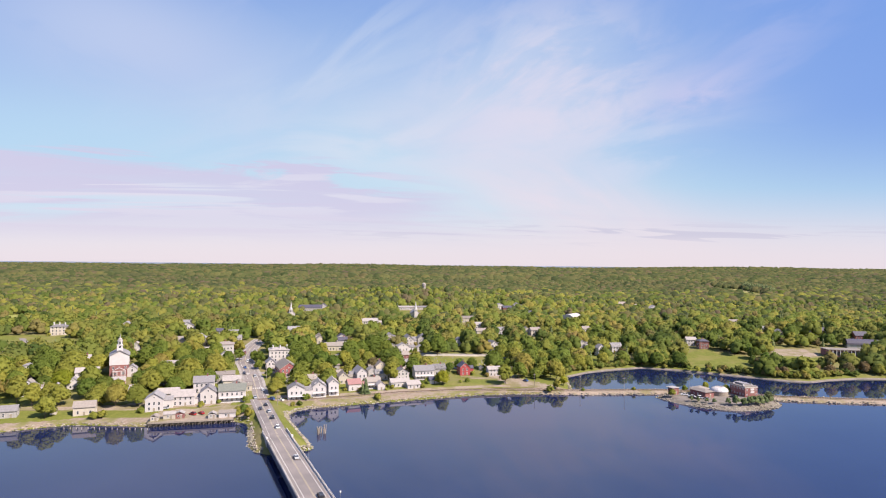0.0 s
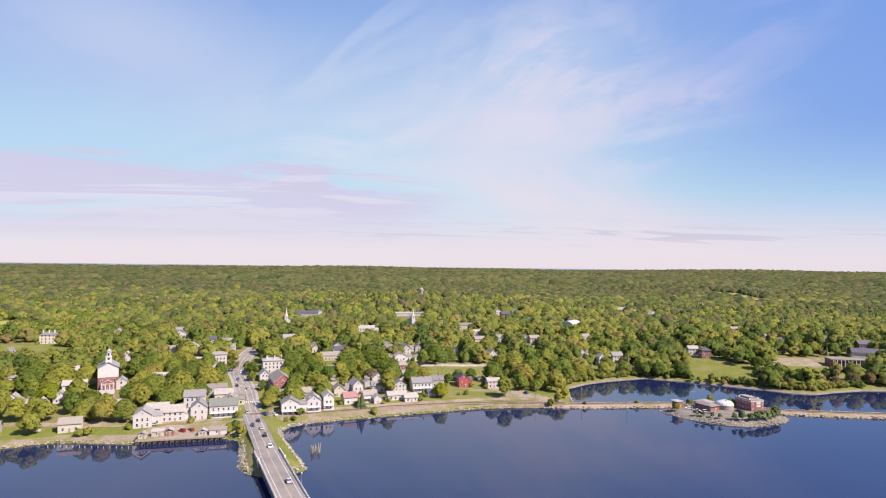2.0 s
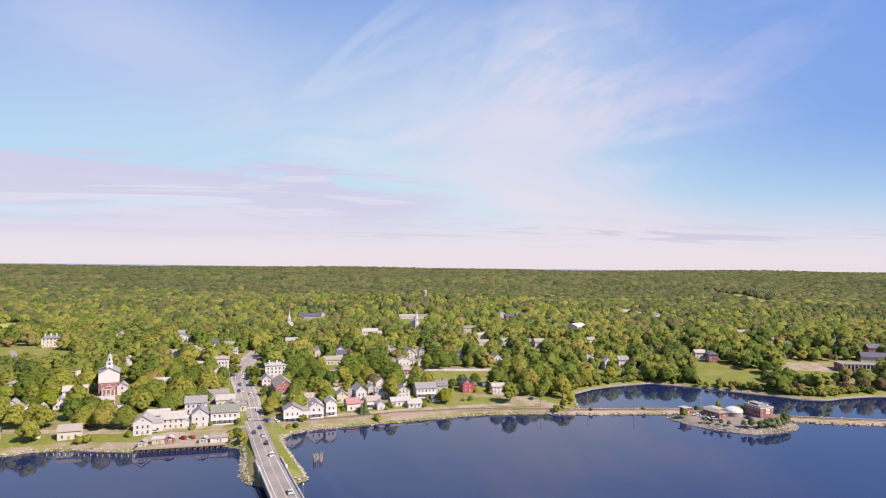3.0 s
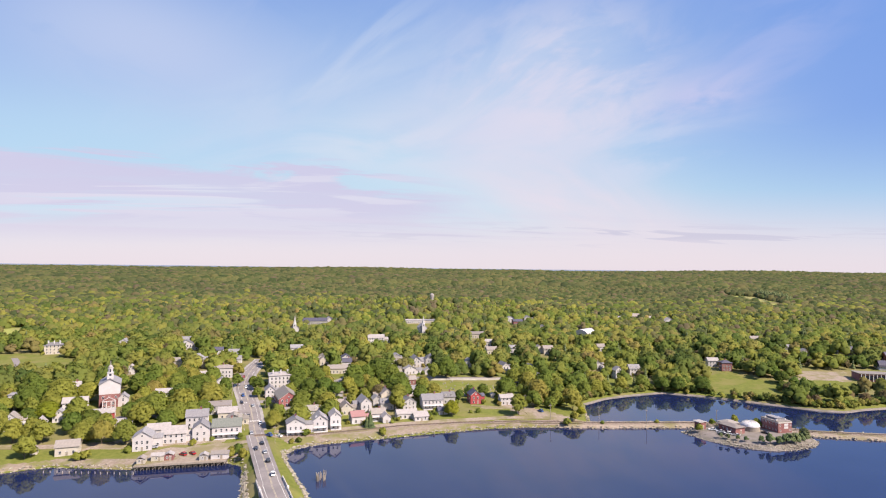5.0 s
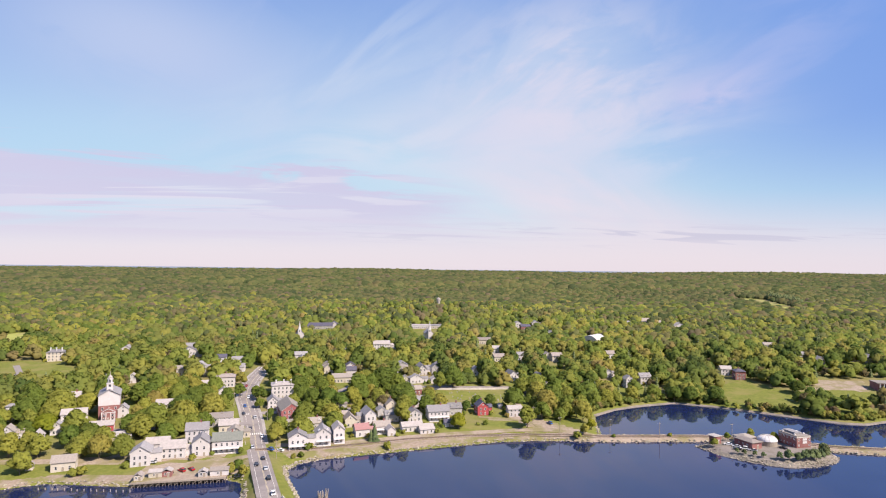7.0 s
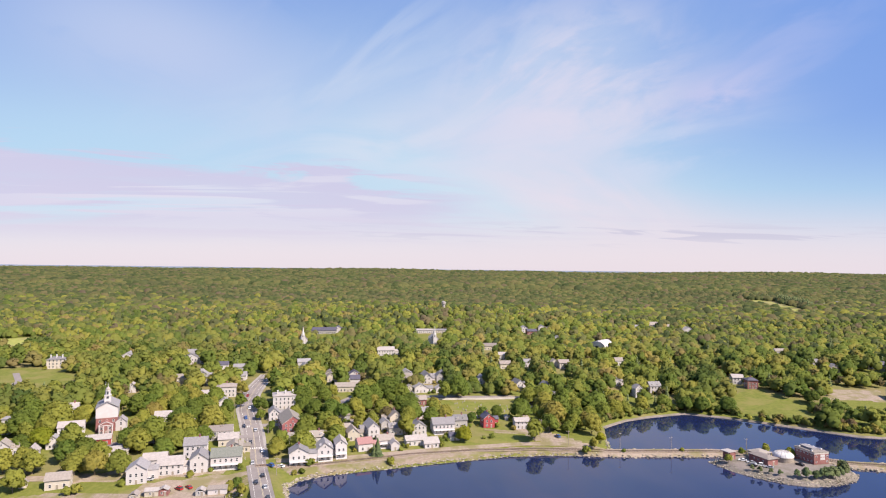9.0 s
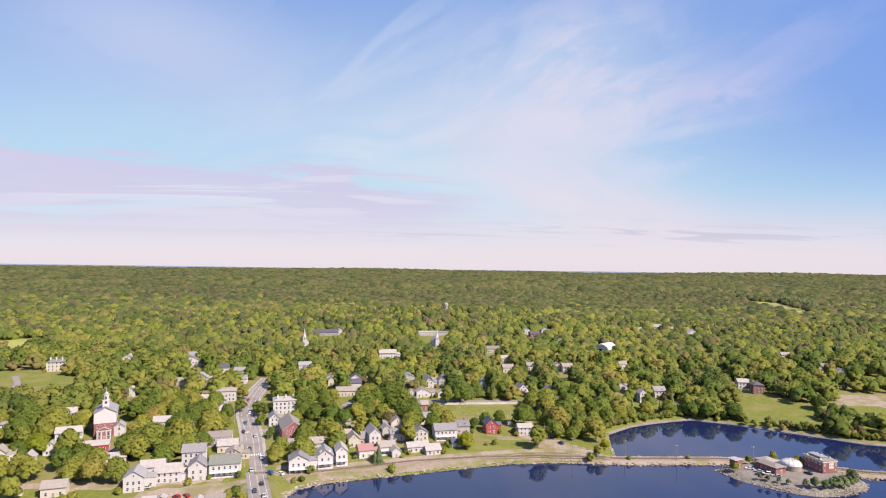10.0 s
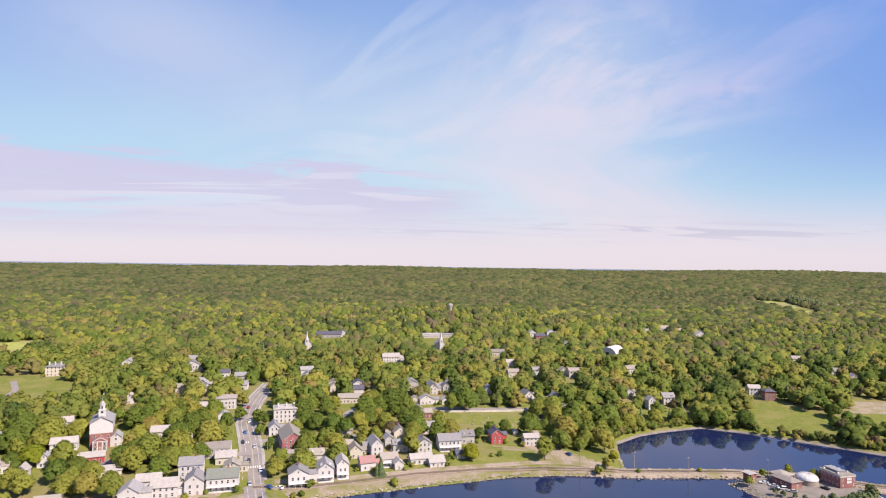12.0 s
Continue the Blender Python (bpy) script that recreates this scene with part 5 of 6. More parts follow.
    for k in range(14):
        a = k * math.tau / 14
        s = Shape()
        pts = [(5.55 * math.cos(e), 2.97 + 2.75 * math.sin(e)) for e in np.linspace(0.1, 1.45, 7)]
        for (r0, z0), (r1, z1) in zip(pts, pts[1:]):
            s.add([(r0, -0.09, z0), (r0, 0.09, z0), (r1, 0.09, z1), (r1, -0.09, z1), (r0, -0.09, z0 + 0.12), (r0, 0.09, z0 + 0.12), (r1, 0.09, z1 + 0.12), (r1, -0.09, z1 + 0.12)],
                  [(0, 1, 2, 3), (7, 6, 5, 4), (0, 4, 5, 1), (1, 5, 6, 2), (2, 6, 7, 3), (3, 7, 4, 0)])
        part("rib", s, M["concrete"], dome, at=pose(0, 0, 0, 0, 0, math.degrees(a)))
    for x, y, w, d, e, r, rot, wall, label in ((178.0, 398.5, 7.5, 12.5, 3.6, 1.4, 22, "brick", "low brick pump house with a pale hipped roof"), (180.5, 407.5, 9, 8, 3.2, 1.6, 22, "white", "low white shed with a pale roof")):
        h = thing("pump_house", label, "building", pose(x, y, ISLE, 0, 0, rot), "island sheds")
        part("wall", Shape().box(0, 0, -0.5, w, d, e + 0.5), M[wall], h)
        part("roof", hip_roof(w, d, e, r, 0.6, 0.2), M["roof_brown"], h)
        part("door", DOOR, None, h, at=pose(0.5, -d / 2 - 0.05, 0))
        for k in (-3, 0, 3):
            part("window", SMALL_WIN, None, h, at=pose(-w / 2 - 0.03, k, 1.4, 0, 0, -90))
    g = thing("gatehouse", "tall narrow brick gatehouse with an overhanging pale roof", "building", pose(161.5, 404.5, ISLE, 0, 0, 24))
    part("wall", Shape().box(0, 0, -0.5, 4.2, 5.0, 4.9), M["brick"], g)
    part("roof", Shape().box(-0.8, 0, 4.4, 6.4, 6.0, 0.3, taper=0.94), M["roof_pale"], g)
    part("door", DOOR, None, g, at=pose(0, -2.55, 0))


island()


# ---- wharf, pilings ----
def wharf():
    a, b = Vector((-148.0, 326.5)), Vector((-106.5, 336.0))
    way = (b - a).normalized()
    ang = math.degrees(math.atan2(way.y, way.x))
    L = (b - a).length
    m = pose(a.x, a.y, 0, 0, 0, ang)
    w = thing("wharf", "timber wharf on rows of dark piles along the quay", "wharf", m)
    part("deck", Shape().box(L / 2, 6.0, 2.35, L, 14.0, 0.35), M["dirt"], w, "pale gravel-topped deck")
    part("fascia", Shape().box(L / 2, -0.95, 1.9, L, 0.3, 0.85), M["wood"], w)
    pile = Shape().turned(0, 0, [(0.2, -3), (0.2, 2.4)], 8).mesh("pile", M["dark_wood"])
    brace = Shape().add([(0, -.08, 0.2), (0, .08, 0.2), (2.0, .08, 2.1), (2.0, -.08, 2.1), (0, -.08, 0.45), (0, .08, 0.45), (2.0, .08, 2.35), (2.0, -.08, 2.35)], [(3, 2, 1, 0), (4, 5, 6, 7), (0, 1, 5, 4), (1, 2, 6, 5), (2, 3, 7, 6), (3, 0, 4, 7)]).mesh("brace", M["wood"])
    for k in np.arange(0.4, L, 1.35):
        part("pile", pile, None, w, at=pose(k, -0.6, 0))
        part("pile", pile, None, w, at=pose(k, 3.4, 0))
    for k in np.arange(0.4, L - 2, 2.7):
        part("brace", brace, None, w, at=pose(k, -0.75, 0))
    for x, y, sx, sy, h, wall, roof, label in ((2.6, 3.5, 3.6, 4.5, 2.3, "cream", "roof_brown", "small gabled fishing shed on the wharf"), (9.5, 6.5, 6.0, 4.0, 2.6, "cream", "roof_pale", "yellow boxy food shack on the wharf"), (14.6, 6.5, 4.2, 4.0, 2.7, "brick", "roof_pale", "small dark red kiosk on the wharf"), (31.5, 3.2, 4.0, 4.0, 2.3, "grey", "roof_pale", "small grey hut on the wharf"), (39.0, 4.4, 8.5, 5.0, 2.5, "white", "roof_brown", "low white lobster shack on the wharf")):
        p = m @ Matrix.Translation((x, y, 2.7))
        h_ob = thing("wharf_shed", label, "shed", p, "wharf sheds")
        part("wall", Shape().box(0, 0, 0, sx, sy, h), M[wall], h_ob)
        part("roof", gable_roof(sx, sy, h, 1.0, "y" if sx < 5 else "x", 0.3, 0.12), M[roof], h_ob)
        part("window", SMALL_WIN, None, h_ob, at=pose(-0.6, -sy / 2 - 0.03, 1.0))
        part("door", DOOR, None, h_ob, at=pose(0.8, -sy / 2 - 0.05, 0))


wharf()


def pilings(x, y, count, spread, high, label, seed):
    rng = random.Random(seed)
    ob = thing("old_pilings", label, "pilings", pose(x, y, 0))
    for i in range(count):
        a, r = rng.uniform(0, 6.28), spread * math.sqrt(rng.random())
        h = high * rng.uniform(0.35, 1.0)
        lean = rng.uniform(-7, 7)
        part("pile", Shape().turned(0, 0, [(0.22, -2), (0.2, h), (0.08, h + 0.15)], 7), M["wood"], ob, at=pose(r * math.cos(a), r * math.sin(a), 0, lean, rng.uniform(-7, 7), 0))


pilings(-55.8, 317.0, 22, 2.6, 4.0, "cluster of broken weathered timber piles standing in the water", 3)
for i in range(15):
    ob = solid("mooring_stump", Shape().turned(0, 0, [(0.24, -2), (0.24, 1.0), (0.1, 1.15)], 8), M["wood"], "short pale timber stump standing in the shallows", "pile", pose(-189 + i * 3.1, 322.5 - 0.12 * i + (i % 3) * 0.3, 0), "row of stumps")

# ---- stone wall, headstones ----
s = ribbon([(-16, 506), (6, 510), (26, 517), (42, 523), (58, 528)], (-0.25, 0.25), lift=0, step=3.0, skirt=3.0, heights=lambda q: ground_height(q) + 1.35)
solid("stone_wall", s, M["concrete"], "long pale stone retaining wall along the churchyard", "wall", kind="structure")
HEADSTONE = Shape().box(0, 0, -0.2, 0.7, 0.18, 1.1).box(0, 0, 0.9, 0.55, 0.16, 0.14)
head_mesh = HEADSTONE.mesh("headstone", M["paving"])
rng = random.Random(8)
for i in range(26):
    x, y = rng.uniform(0, 44), rng.uniform(484, 506)
    ob = new("headstone", head_mesh)
    ob.matrix_basis = pose(x, y, ground_at(x, y) + 0.1, 0, 0, rng.uniform(0, 25))
    tagged(ob, "small weathered grey headstone in the churchyard grass", "headstone", "headstones")


# ---- poles and lamps ----
def utility_pole(x, y, z, h=9.5):
    ob = thing("utility_pole", "weathered timber utility pole with a crossarm", "pole", pose(x, y, z, 0, 0, 20), "utility poles")
    part("pole", Shape().turned(0, 0, [(0.17, -0.5), (0.11, h)], 8), M["wood"], ob)
    part("crossarm", Shape().box(0, 0, h - 0.9, 2.4, 0.12, 0.14), M["wood"], ob)
    for k in (-1.1, -0.4, 0.4, 1.1):
        part("insulator", Shape().box(k, 0, h - 0.76, 0.08, 0.08, 0.18), M["trim"], ob)


for x, y, z in ((72, 422.5, 2.7), (58.2, 441.7, 4.6), (132.3, 416, 1.6), (175.9, 413.5, 2.3), (104, 424, 1.5)):
    utility_pole(x, y, max(z, ground_at(x, y)))
q, w, _ = along(TOWN_ROAD, 32.0)
for i in range(2, min(9, len(q))):
    o = np.array([w[i, 1], -w[i, 0]]) * (-8.8 if i % 2 else 8.8)
    utility_pole(*(q[i] + o), ground_at(*(q[i] + o)))


def street_lamp(m):
    ob = thing("street_lamp", "slim grey street lamp with a white globe on the bridge", "lamp", m, "bridge lamps")
    part("pole", Shape().turned(0, 0, [(0.09, 0), (0.06, 4.4)], 8), M["steel"], ob)
    part("globe", Shape().turned(0, 0, [(0.1, 4.4), (0.3, 4.6), (0.34, 4.85), (0.2, 5.1), (0.02, 5.15)], 12), M["trim"], ob, "white glass globe")


for k in (45, 95, 145, 195, 245, 295, 345):
    street_lamp(BRIDGE @ pose(5.75, k, DECK + 0.35))


# ---- cars ----
WHEEL = Shape()
WHEEL.prism([(0.33 * math.cos(a), 0.33 + 0.33 * math.sin(a)) for a in np.linspace(0, math.tau, 13)[:-1]], "x", -0.11, 0.11)
WHEEL = WHEEL.mesh("wheel", M["tyre"])


def car(m, paint, tall=False, label="", group="cars in town"):
    h = 1.75 if tall else 1.42
    ob = thing("car", label, "car", m, group)
    body = [(-2.25, 0.35), (2.2, 0.35), (2.25, 0.75), (1.3, 0.92), (-2.15, 0.98)]
    top = [(-2.1 if tall else -1.7, 0.95), (1.15, 0.92), (0.45, h), (-1.9 if tall else -1.1, h)]
    part("body", Shape().prism([(p[0], p[1]) for p in body], "y", -0.88, 0.88).mesh("body", M[paint]), None, ob, at=pose(0, 0, 0, 0, 0, 90))
    part("cabin", Shape().prism([(p[0], p[1]) for p in top], "y", -0.74, 0.74), M["glass"], ob, "dark glass", at=pose(0, 0, 0, 0, 0, 90))
    part("roof", Shape().prism([(top[3][0] + 0.1, h), (top[2][0] - 0.1, h), (top[2][0] - 0.15, h + 0.05), (top[3][0] + 0.15, h + 0.05)], "y", -0.72, 0.72), M[paint], ob, at=pose(0, 0, 0, 0, 0, 90))
    for x in (-0.8, 0.8):
        for y in (-1.4, 1.4):
            part("wheel", WHEEL, None, ob, at=pose(x, y, 0))
    for x in (-0.6, 0.6):
        part("headlight", Shape().box(x, 2.22, 0.6, 0.35, 0.06, 0.14), M["trim"], ob)


def on_road(y, side, paint, label, tall=False):
    q, w, _ = along(ROAD, 0.5)
    i = int(np.argmin(abs(q[:, 1] - y)))
    o = q[i] + np.array([w[i, 1], -w[i, 0]]) * side
    z = DECK + 0.01 if y < 300 else float(road_height(o[None])[0]) + 0.13
    if y >= 300:
        z = float(road_height(q[i][None])[0]) + 0.13
    ang = math.degrees(math.atan2(w[i, 1], w[i, 0])) - 90 + (0 if side > 0 else 180)
    ahead = float(road_height(q[i + 4][None])[0]) if y >= 300 else 0.0
    behind = float(road_height(q[i - 4][None])[0]) if y >= 300 else 0.0
    tilt = math.degrees(math.atan2(ahead - behind, 4.0)) * (1 if side > 0 else -1)
    car(pose(*o, z, tilt, 0, ang), paint, tall, label)


on_road(221, 1.9, "car_black", "black sedan driving over the bridge")
on_road(262, 1.9, "car_silver", "dark silver hatchback on the bridge")
on_road(308, 1.9, "car_white", "white estate car leaving the bridge", True)
on_road(327, 1.9, "car_black", "black pickup on the street by the shore", True)
on_road(341, 1.9, "car_silver", "silver sedan on the street by the shore")
on_road(356, 1.9, "car_black", "black sedan waiting in the street")
on_road(348, -1.9, "car_black", "black hatchback coming down the street")
on_road(376, -1.9, "car_silver", "silver sedan coming down the street")
on_road(392, 4.2, "car_white", "white car parked at the kerb")
on_road(405, -1.9, "car_black", "black car in the street by the shops")
on_road(424, 2.0, "car_silver", "silver car climbing the street")
on_road(446, -2.0, "car_blue", "blue car coming down the street")
on_road(466, 2.0, "car_white", "white car climbing the street")
on_road(432, -4.2, "car_black", "black car parked beside the shops")
on_road(481, 4.2, "car_silver", "silver car parked under the trees")
on_road(497, -2.0, "car_red", "red car far up the street")
for x, y, rot, paint, tall, label in ((-131, 342, 60, "car_red", True, "red pickup parked on the wharf yard"), (-127, 344, 50, "car_red", False, "red car parked on the wharf yard"), (-141, 338, 80, "car_black", False, "black car parked on the wharf yard"), (-136, 339, 70, "car_black", False, "dark car parked on the wharf yard"),
                                       (-150, 350, 100, "car_silver", False, "silver car parked beside the lane"), (-158, 348, 100, "car_white", False, "white car parked beside the lane"), (68, 437, 30, "car_blue", True, "blue van parked at the shore lane"), (-96, 372, 60, "car_blue", True, "blue van parked by the corner tree"), (-91, 374, 60, "car_white", False, "white car parked by the corner tree"),
                                       (196, 394, 30, "car_black", False, "black car parked beside the brick block"), (167, 400, 70, "car_white", False, "white car parked on the island"), (170, 396, 70, "car_silver", False, "silver car parked on the island"), (172.5, 392, 70, "car_white", True, "white van parked on the island"), (168, 391, 70, "car_black", False, "dark car parked on the island"), (176, 388.5, 60, "car_silver", False, "silver car parked by the pump house")):
    z = ISLE + 0.02 if x > 140 else ground_at(x, y) + 0.16
    car(pose(x, y, z, 0, 0, rot), paint, tall, label)

# ---- trees ----
def ico():
    t = (1 + 5 ** 0.5) / 2
    v = np.array([(-1, t, 0), (1, t, 0), (-1, -t, 0), (1, -t, 0), (0, -1, t), (0, 1, t), (0, -1, -t), (0, 1, -t), (t, 0, -1), (t, 0, 1), (-t, 0, -1), (-t, 0, 1)])
    f = np.array([(0, 11, 5), (0, 5, 1), (0, 1, 7), (0, 7, 10), (0, 10, 11), (1, 5, 9), (5, 11, 4), (11, 10, 2), (10, 7, 6), (7, 1, 8), (3, 9, 4), (3, 4, 2), (3, 2, 6), (3, 6, 8), (3, 8, 9), (4, 9, 5), (2, 4, 11), (6, 2, 10), (8, 6, 7), (9, 8, 1)])
    return v / np.linalg.norm(v[0]), f


ICO_V, ICO_F = ico()


def unit(a):
    return a / np.maximum(np.linalg.norm(a, axis=1), 1e-6)[:, None]


def lobes(rng, n, rad, height, base):
    """Middles and sizes of the leaf masses of a crown: a ring below, a smaller ring above, one on top."""
    c = []
    for i in range(n):
        u = (i + 0.5) / n
        a = i * 2.4 + rng.uniform(-0.4, 0.4)
        r = rad * 0.60 * math.sqrt(max(0.02, 1 - u ** 1.7)) * rng.uniform(0.8, 1.1)
        c.append((r * math.cos(a), r * math.sin(a), base + (height - base) * (0.22 + 0.58 * u), rad * rng.uniform(0.38, 0.54) * (1.08 - 0.25 * u)))
    return c


def crown(rng, rad, height, base, n_lobes, leaves, leaf, core=0.86, soft=0.35):
    """Leaf clumps over uneven rounded lobes: vertices, triangles and the normals of the whole crown's form."""
    V, F, N, n = [], [], [], 0
    mid = np.array((0, 0, base + 0.35 * (height - base)))
    up = np.array((0, 0, soft))
    for x, y, z, r in lobes(rng, n_lobes, rad, height, base):
        v = ICO_V * rng.uniform(0.86, 1.1, (12, 1)) * r * core * np.array([1, 1, 0.9]) + (x, y, z)
        V.append(v)
        F.append(ICO_F + n)
        N.append(0.5 * unit(v - (x, y, z)) + 0.5 * unit(v - mid) + up)
        n += 12
        if not leaves:
            continue
        d = rng.normal(size=(leaves, 3))
        d /= np.linalg.norm(d, axis=1)[:, None]
        d[:, 2] = np.where(d[:, 2] < -0.4, -d[:, 2], d[:, 2])
        p = d * r * rng.uniform(0.80, 1.06, (leaves, 1)) * np.array([1, 1, 0.9]) + (x, y, z)
        t = np.cross(d, rng.normal(size=(leaves, 3)))
        t /= np.linalg.norm(t, axis=1)[:, None]
        nrm = d + rng.normal(size=(leaves, 3)) * 0.45
        b = np.cross(nrm, t)
        b /= np.linalg.norm(b, axis=1)[:, None]
        s = leaf * rng.uniform(0.6, 1.3, (leaves, 1))
        q = np.stack([p - t * s - b * s * 0.5, p + t * s * 0.2 - b * s, p + t * s + b * s * 0.35, p - t * s * 0.3 + b * s * 0.9 + d * s * 0.35], 1).reshape(-1, 3)
        V.append(q)
        N.append(0.5 * np.repeat(d, 4, 0) + 0.5 * unit(q - mid) + up + rng.normal(size=q.shape) * 0.10)
        k = np.arange(leaves)[:, None] * 4 + n
        faces_out = (np.cross(q[1::4] - q[0::4], q[2::4] - q[0::4]) * d).sum(1) > 0
        two = np.where(faces_out[:, None], k + (0, 1, 2), k + (0, 2, 1)), np.where(faces_out[:, None], k + (0, 2, 3), k + (0, 3, 2))
        F.append(np.concatenate(two))
        n += leaves * 4
    return np.concatenate(V), np.concatenate(F), unit(np.concatenate(N))


def fir_crown(rng, rad, height, tiers, per):
    """Tiers of drooping boughs, narrowing to the tip, with a ragged rim of sprays."""
    V, F, N, n = [], [], [], 0
    for i in range(tiers):
        u = i / tiers
        r, z = rad * (1 - u) ** 0.9 * rng.uniform(0.85, 1.1) + 0.1, height * (0.08 + 0.86 * u)
        v = ICO_V * rng.uniform(0.7, 1.2, (12, 1)) * np.array([r, r, 0.75 * height / tiers]) + (0, 0, z)
        V.append(v)
        F.append(ICO_F + n)
        N.append(unit(ICO_V + (0, 0, 0.25)))
        n += 12
        m = max(4, int(per * (1 - 0.6 * u)))
        a = rng.uniform(0, 6.28) + np.arange(m) * 6.283 / m
        c, s = np.cos(a), np.sin(a)
        k, w = r * rng.uniform(0.9, 1.3, m), 0.45 * r + 0.1
        top = np.stack([0.2 * r * c, 0.2 * r * s, z + 0.35 * height / tiers + 0 * c], 1)
        left, right = (np.stack([0.7 * k * c - g * w * s, 0.7 * k * s + g * w * c, z - 0.1 * r + 0 * c], 1) for g in (1, -1))
        tip = np.stack([k * c, k * s, z - 0.3 * r + 0 * c], 1)
        q = np.stack([top, left, tip, right], 1).reshape(-1, 3)
        V.append(q)
        N.append(unit(np.repeat(np.stack([c, s, 0 * c + 0.4], 1), 4, 0)))
        b = np.arange(m)[:, None] * 4 + n
        F.append(np.concatenate([b + (0, 1, 2), b + (0, 2, 3)]))
        F[-1] = np.where(((np.cross(q[F[-1][:, 1] - n] - q[F[-1][:, 0] - n], q[F[-1][:, 2] - n] - q[F[-1][:, 0] - n]) * N[-1][F[-1][:, 0] - n]).sum(1) > 0)[:, None], F[-1], F[-1][:, ::-1])
        n += 4 * m
    return np.concatenate(V), np.concatenate(F), np.concatenate(N)


def leafy_mesh(name, v, f, n, material, tone=None):
    """A mesh whose leaves shade as parts of the whole crown's rounded form."""
    me = bpy.data.meshes.new(name)
    me.vertices.add(len(v))
    me.vertices.foreach_set("co", v.astype(np.float32).ravel())
    me.loops.add(3 * len(f))
    me.loops.foreach_set("vertex_index", f.ravel().astype(np.int32))
    me.polygons.add(len(f))
    me.polygons.foreach_set("loop_start", np.arange(0, 3 * len(f), 3, dtype=np.int32))
    me.materials.append(material)
    me.update(calc_edges=True)
    me.attributes.new("custom_normal", "FLOAT_VECTOR", "POINT").data.foreach_set("vector", n.astype(np.float32).ravel())
    if tone is not None:
        me.attributes.new("tone", "FLOAT", "POINT").data.foreach_set("value", tone.astype(np.float32))
    me.update()
    return me


def trunk_shape(rng, rad, height, base):
    s = Shape()
    r = 0.035 * height * 0.55
    s.turned(0, 0, [(r * 1.5, -0.6), (r, 0.5), (r * 0.75, base * 1.2), (r * 0.3, height * 0.75)], 7)
    for k in range(5):
        a, z = k * 1.256 + rng.uniform(0, 0.6), base * rng.uniform(0.8, 1.3)
        e = Vector((math.cos(a) * rad * 0.55, math.sin(a) * rad * 0.55, z + height * 0.28))
        o = Vector((0, 0, z))
        side = Vector((-math.sin(a), math.cos(a), 0)) * r * 0.45
        up = Vector((0, 0, r * 0.5))
        v = [o - side, o + up, o + side, o - up, e - side * 0.3, e + up * 0.3, e + side * 0.3, e - up * 0.3]
        s.add(v, [(j, (j + 1) % 4, 4 + (j + 1) % 4, 4 + j) for j in range(4)] + [(7, 6, 5, 4)])
    return s


rng = np.random.default_rng(21)
TREES = []
for rad, height, base, n in ((6.8, 13, 1.4, 12), (5.6, 12, 1.5, 10), (6.2, 11, 1.2, 11), (4.8, 12, 1.5, 9), (7.6, 13.5, 1.4, 13), (3.6, 8.0, 1.0, 7)):
    TREES.append((rad, height, leafy_mesh("crown", *crown(rng, rad, height, base, n, 84, 0.50), M["leaf"]), trunk_shape(rng, rad, height, base).mesh("trunk", M["bark"])))
FIRS = []
for rad, height in ((2.6, 11.0), (2.0, 8.5)):
    FIRS.append((rad, height, leafy_mesh("crown", *fir_crown(rng, rad, height, 11, 12), M["needle"]), Shape().turned(0, 0, [(0.2, -0.5), (0.05, height * 0.9)], 7).mesh("trunk", M["bark"])))
PINES = []
for rad, height in ((2.1, 4.6), (1.8, 5.2)):
    PINES.append((rad, height, leafy_mesh("crown", *crown(rng, rad, height, 0.3, 7, 44, 0.3), M["needle"]), Shape().turned(0, 0, [(0.12, -0.5), (0.05, height * 0.8)], 7).mesh("trunk", M["bark"])))
SHRUB = crown(rng, 1.6, 2.6, 0.1, 5, 40, 0.34)
BUSH = leafy_mesh("foliage", *SHRUB, M["leaf"])
PLACED = []


def tree(x, y, kind, size, label, z=None, group="town trees"):
    rad, height, c, t = kind
    z = ground_at(x, y) if z is None else z
    turn = (x * 37.7 + y * 91.3) % 360
    ob = thing("tree", label, "tree", pose(x, y, z - 0.1, 0, 0, turn) @ Matrix.Diagonal((size, size, size * (0.92 + (turn % 17) / 100), 1)), group)
    part("trunk", t, None, ob)
    leaves = part("crown", c, None, ob)
    for word, key in (("yellow-green", "leaf_bright"), ("copper", "leaf_copper"), ("brownish", "leaf_brown"), ("dark green maple", "leaf_dark")):
        if word in label:
            leaves.material_slots[0].link = "OBJECT"
            leaves.material_slots[0].material = M[key]
    PLACED.append((x, y, rad * size))


def bush(x, y, size, z=None):
    ob = new("bush", BUSH)
    ob.matrix_basis = pose(x, y, (ground_at(x, y) if z is None else z) - 0.1, 0, 0, x * 50 % 360) @ Matrix.Diagonal((size, size, size, 1))
    tagged(ob, "rounded green leafy shrub growing in the grass", "bush", "shrubs")
    PLACED.append((x, y, 1.6 * size))


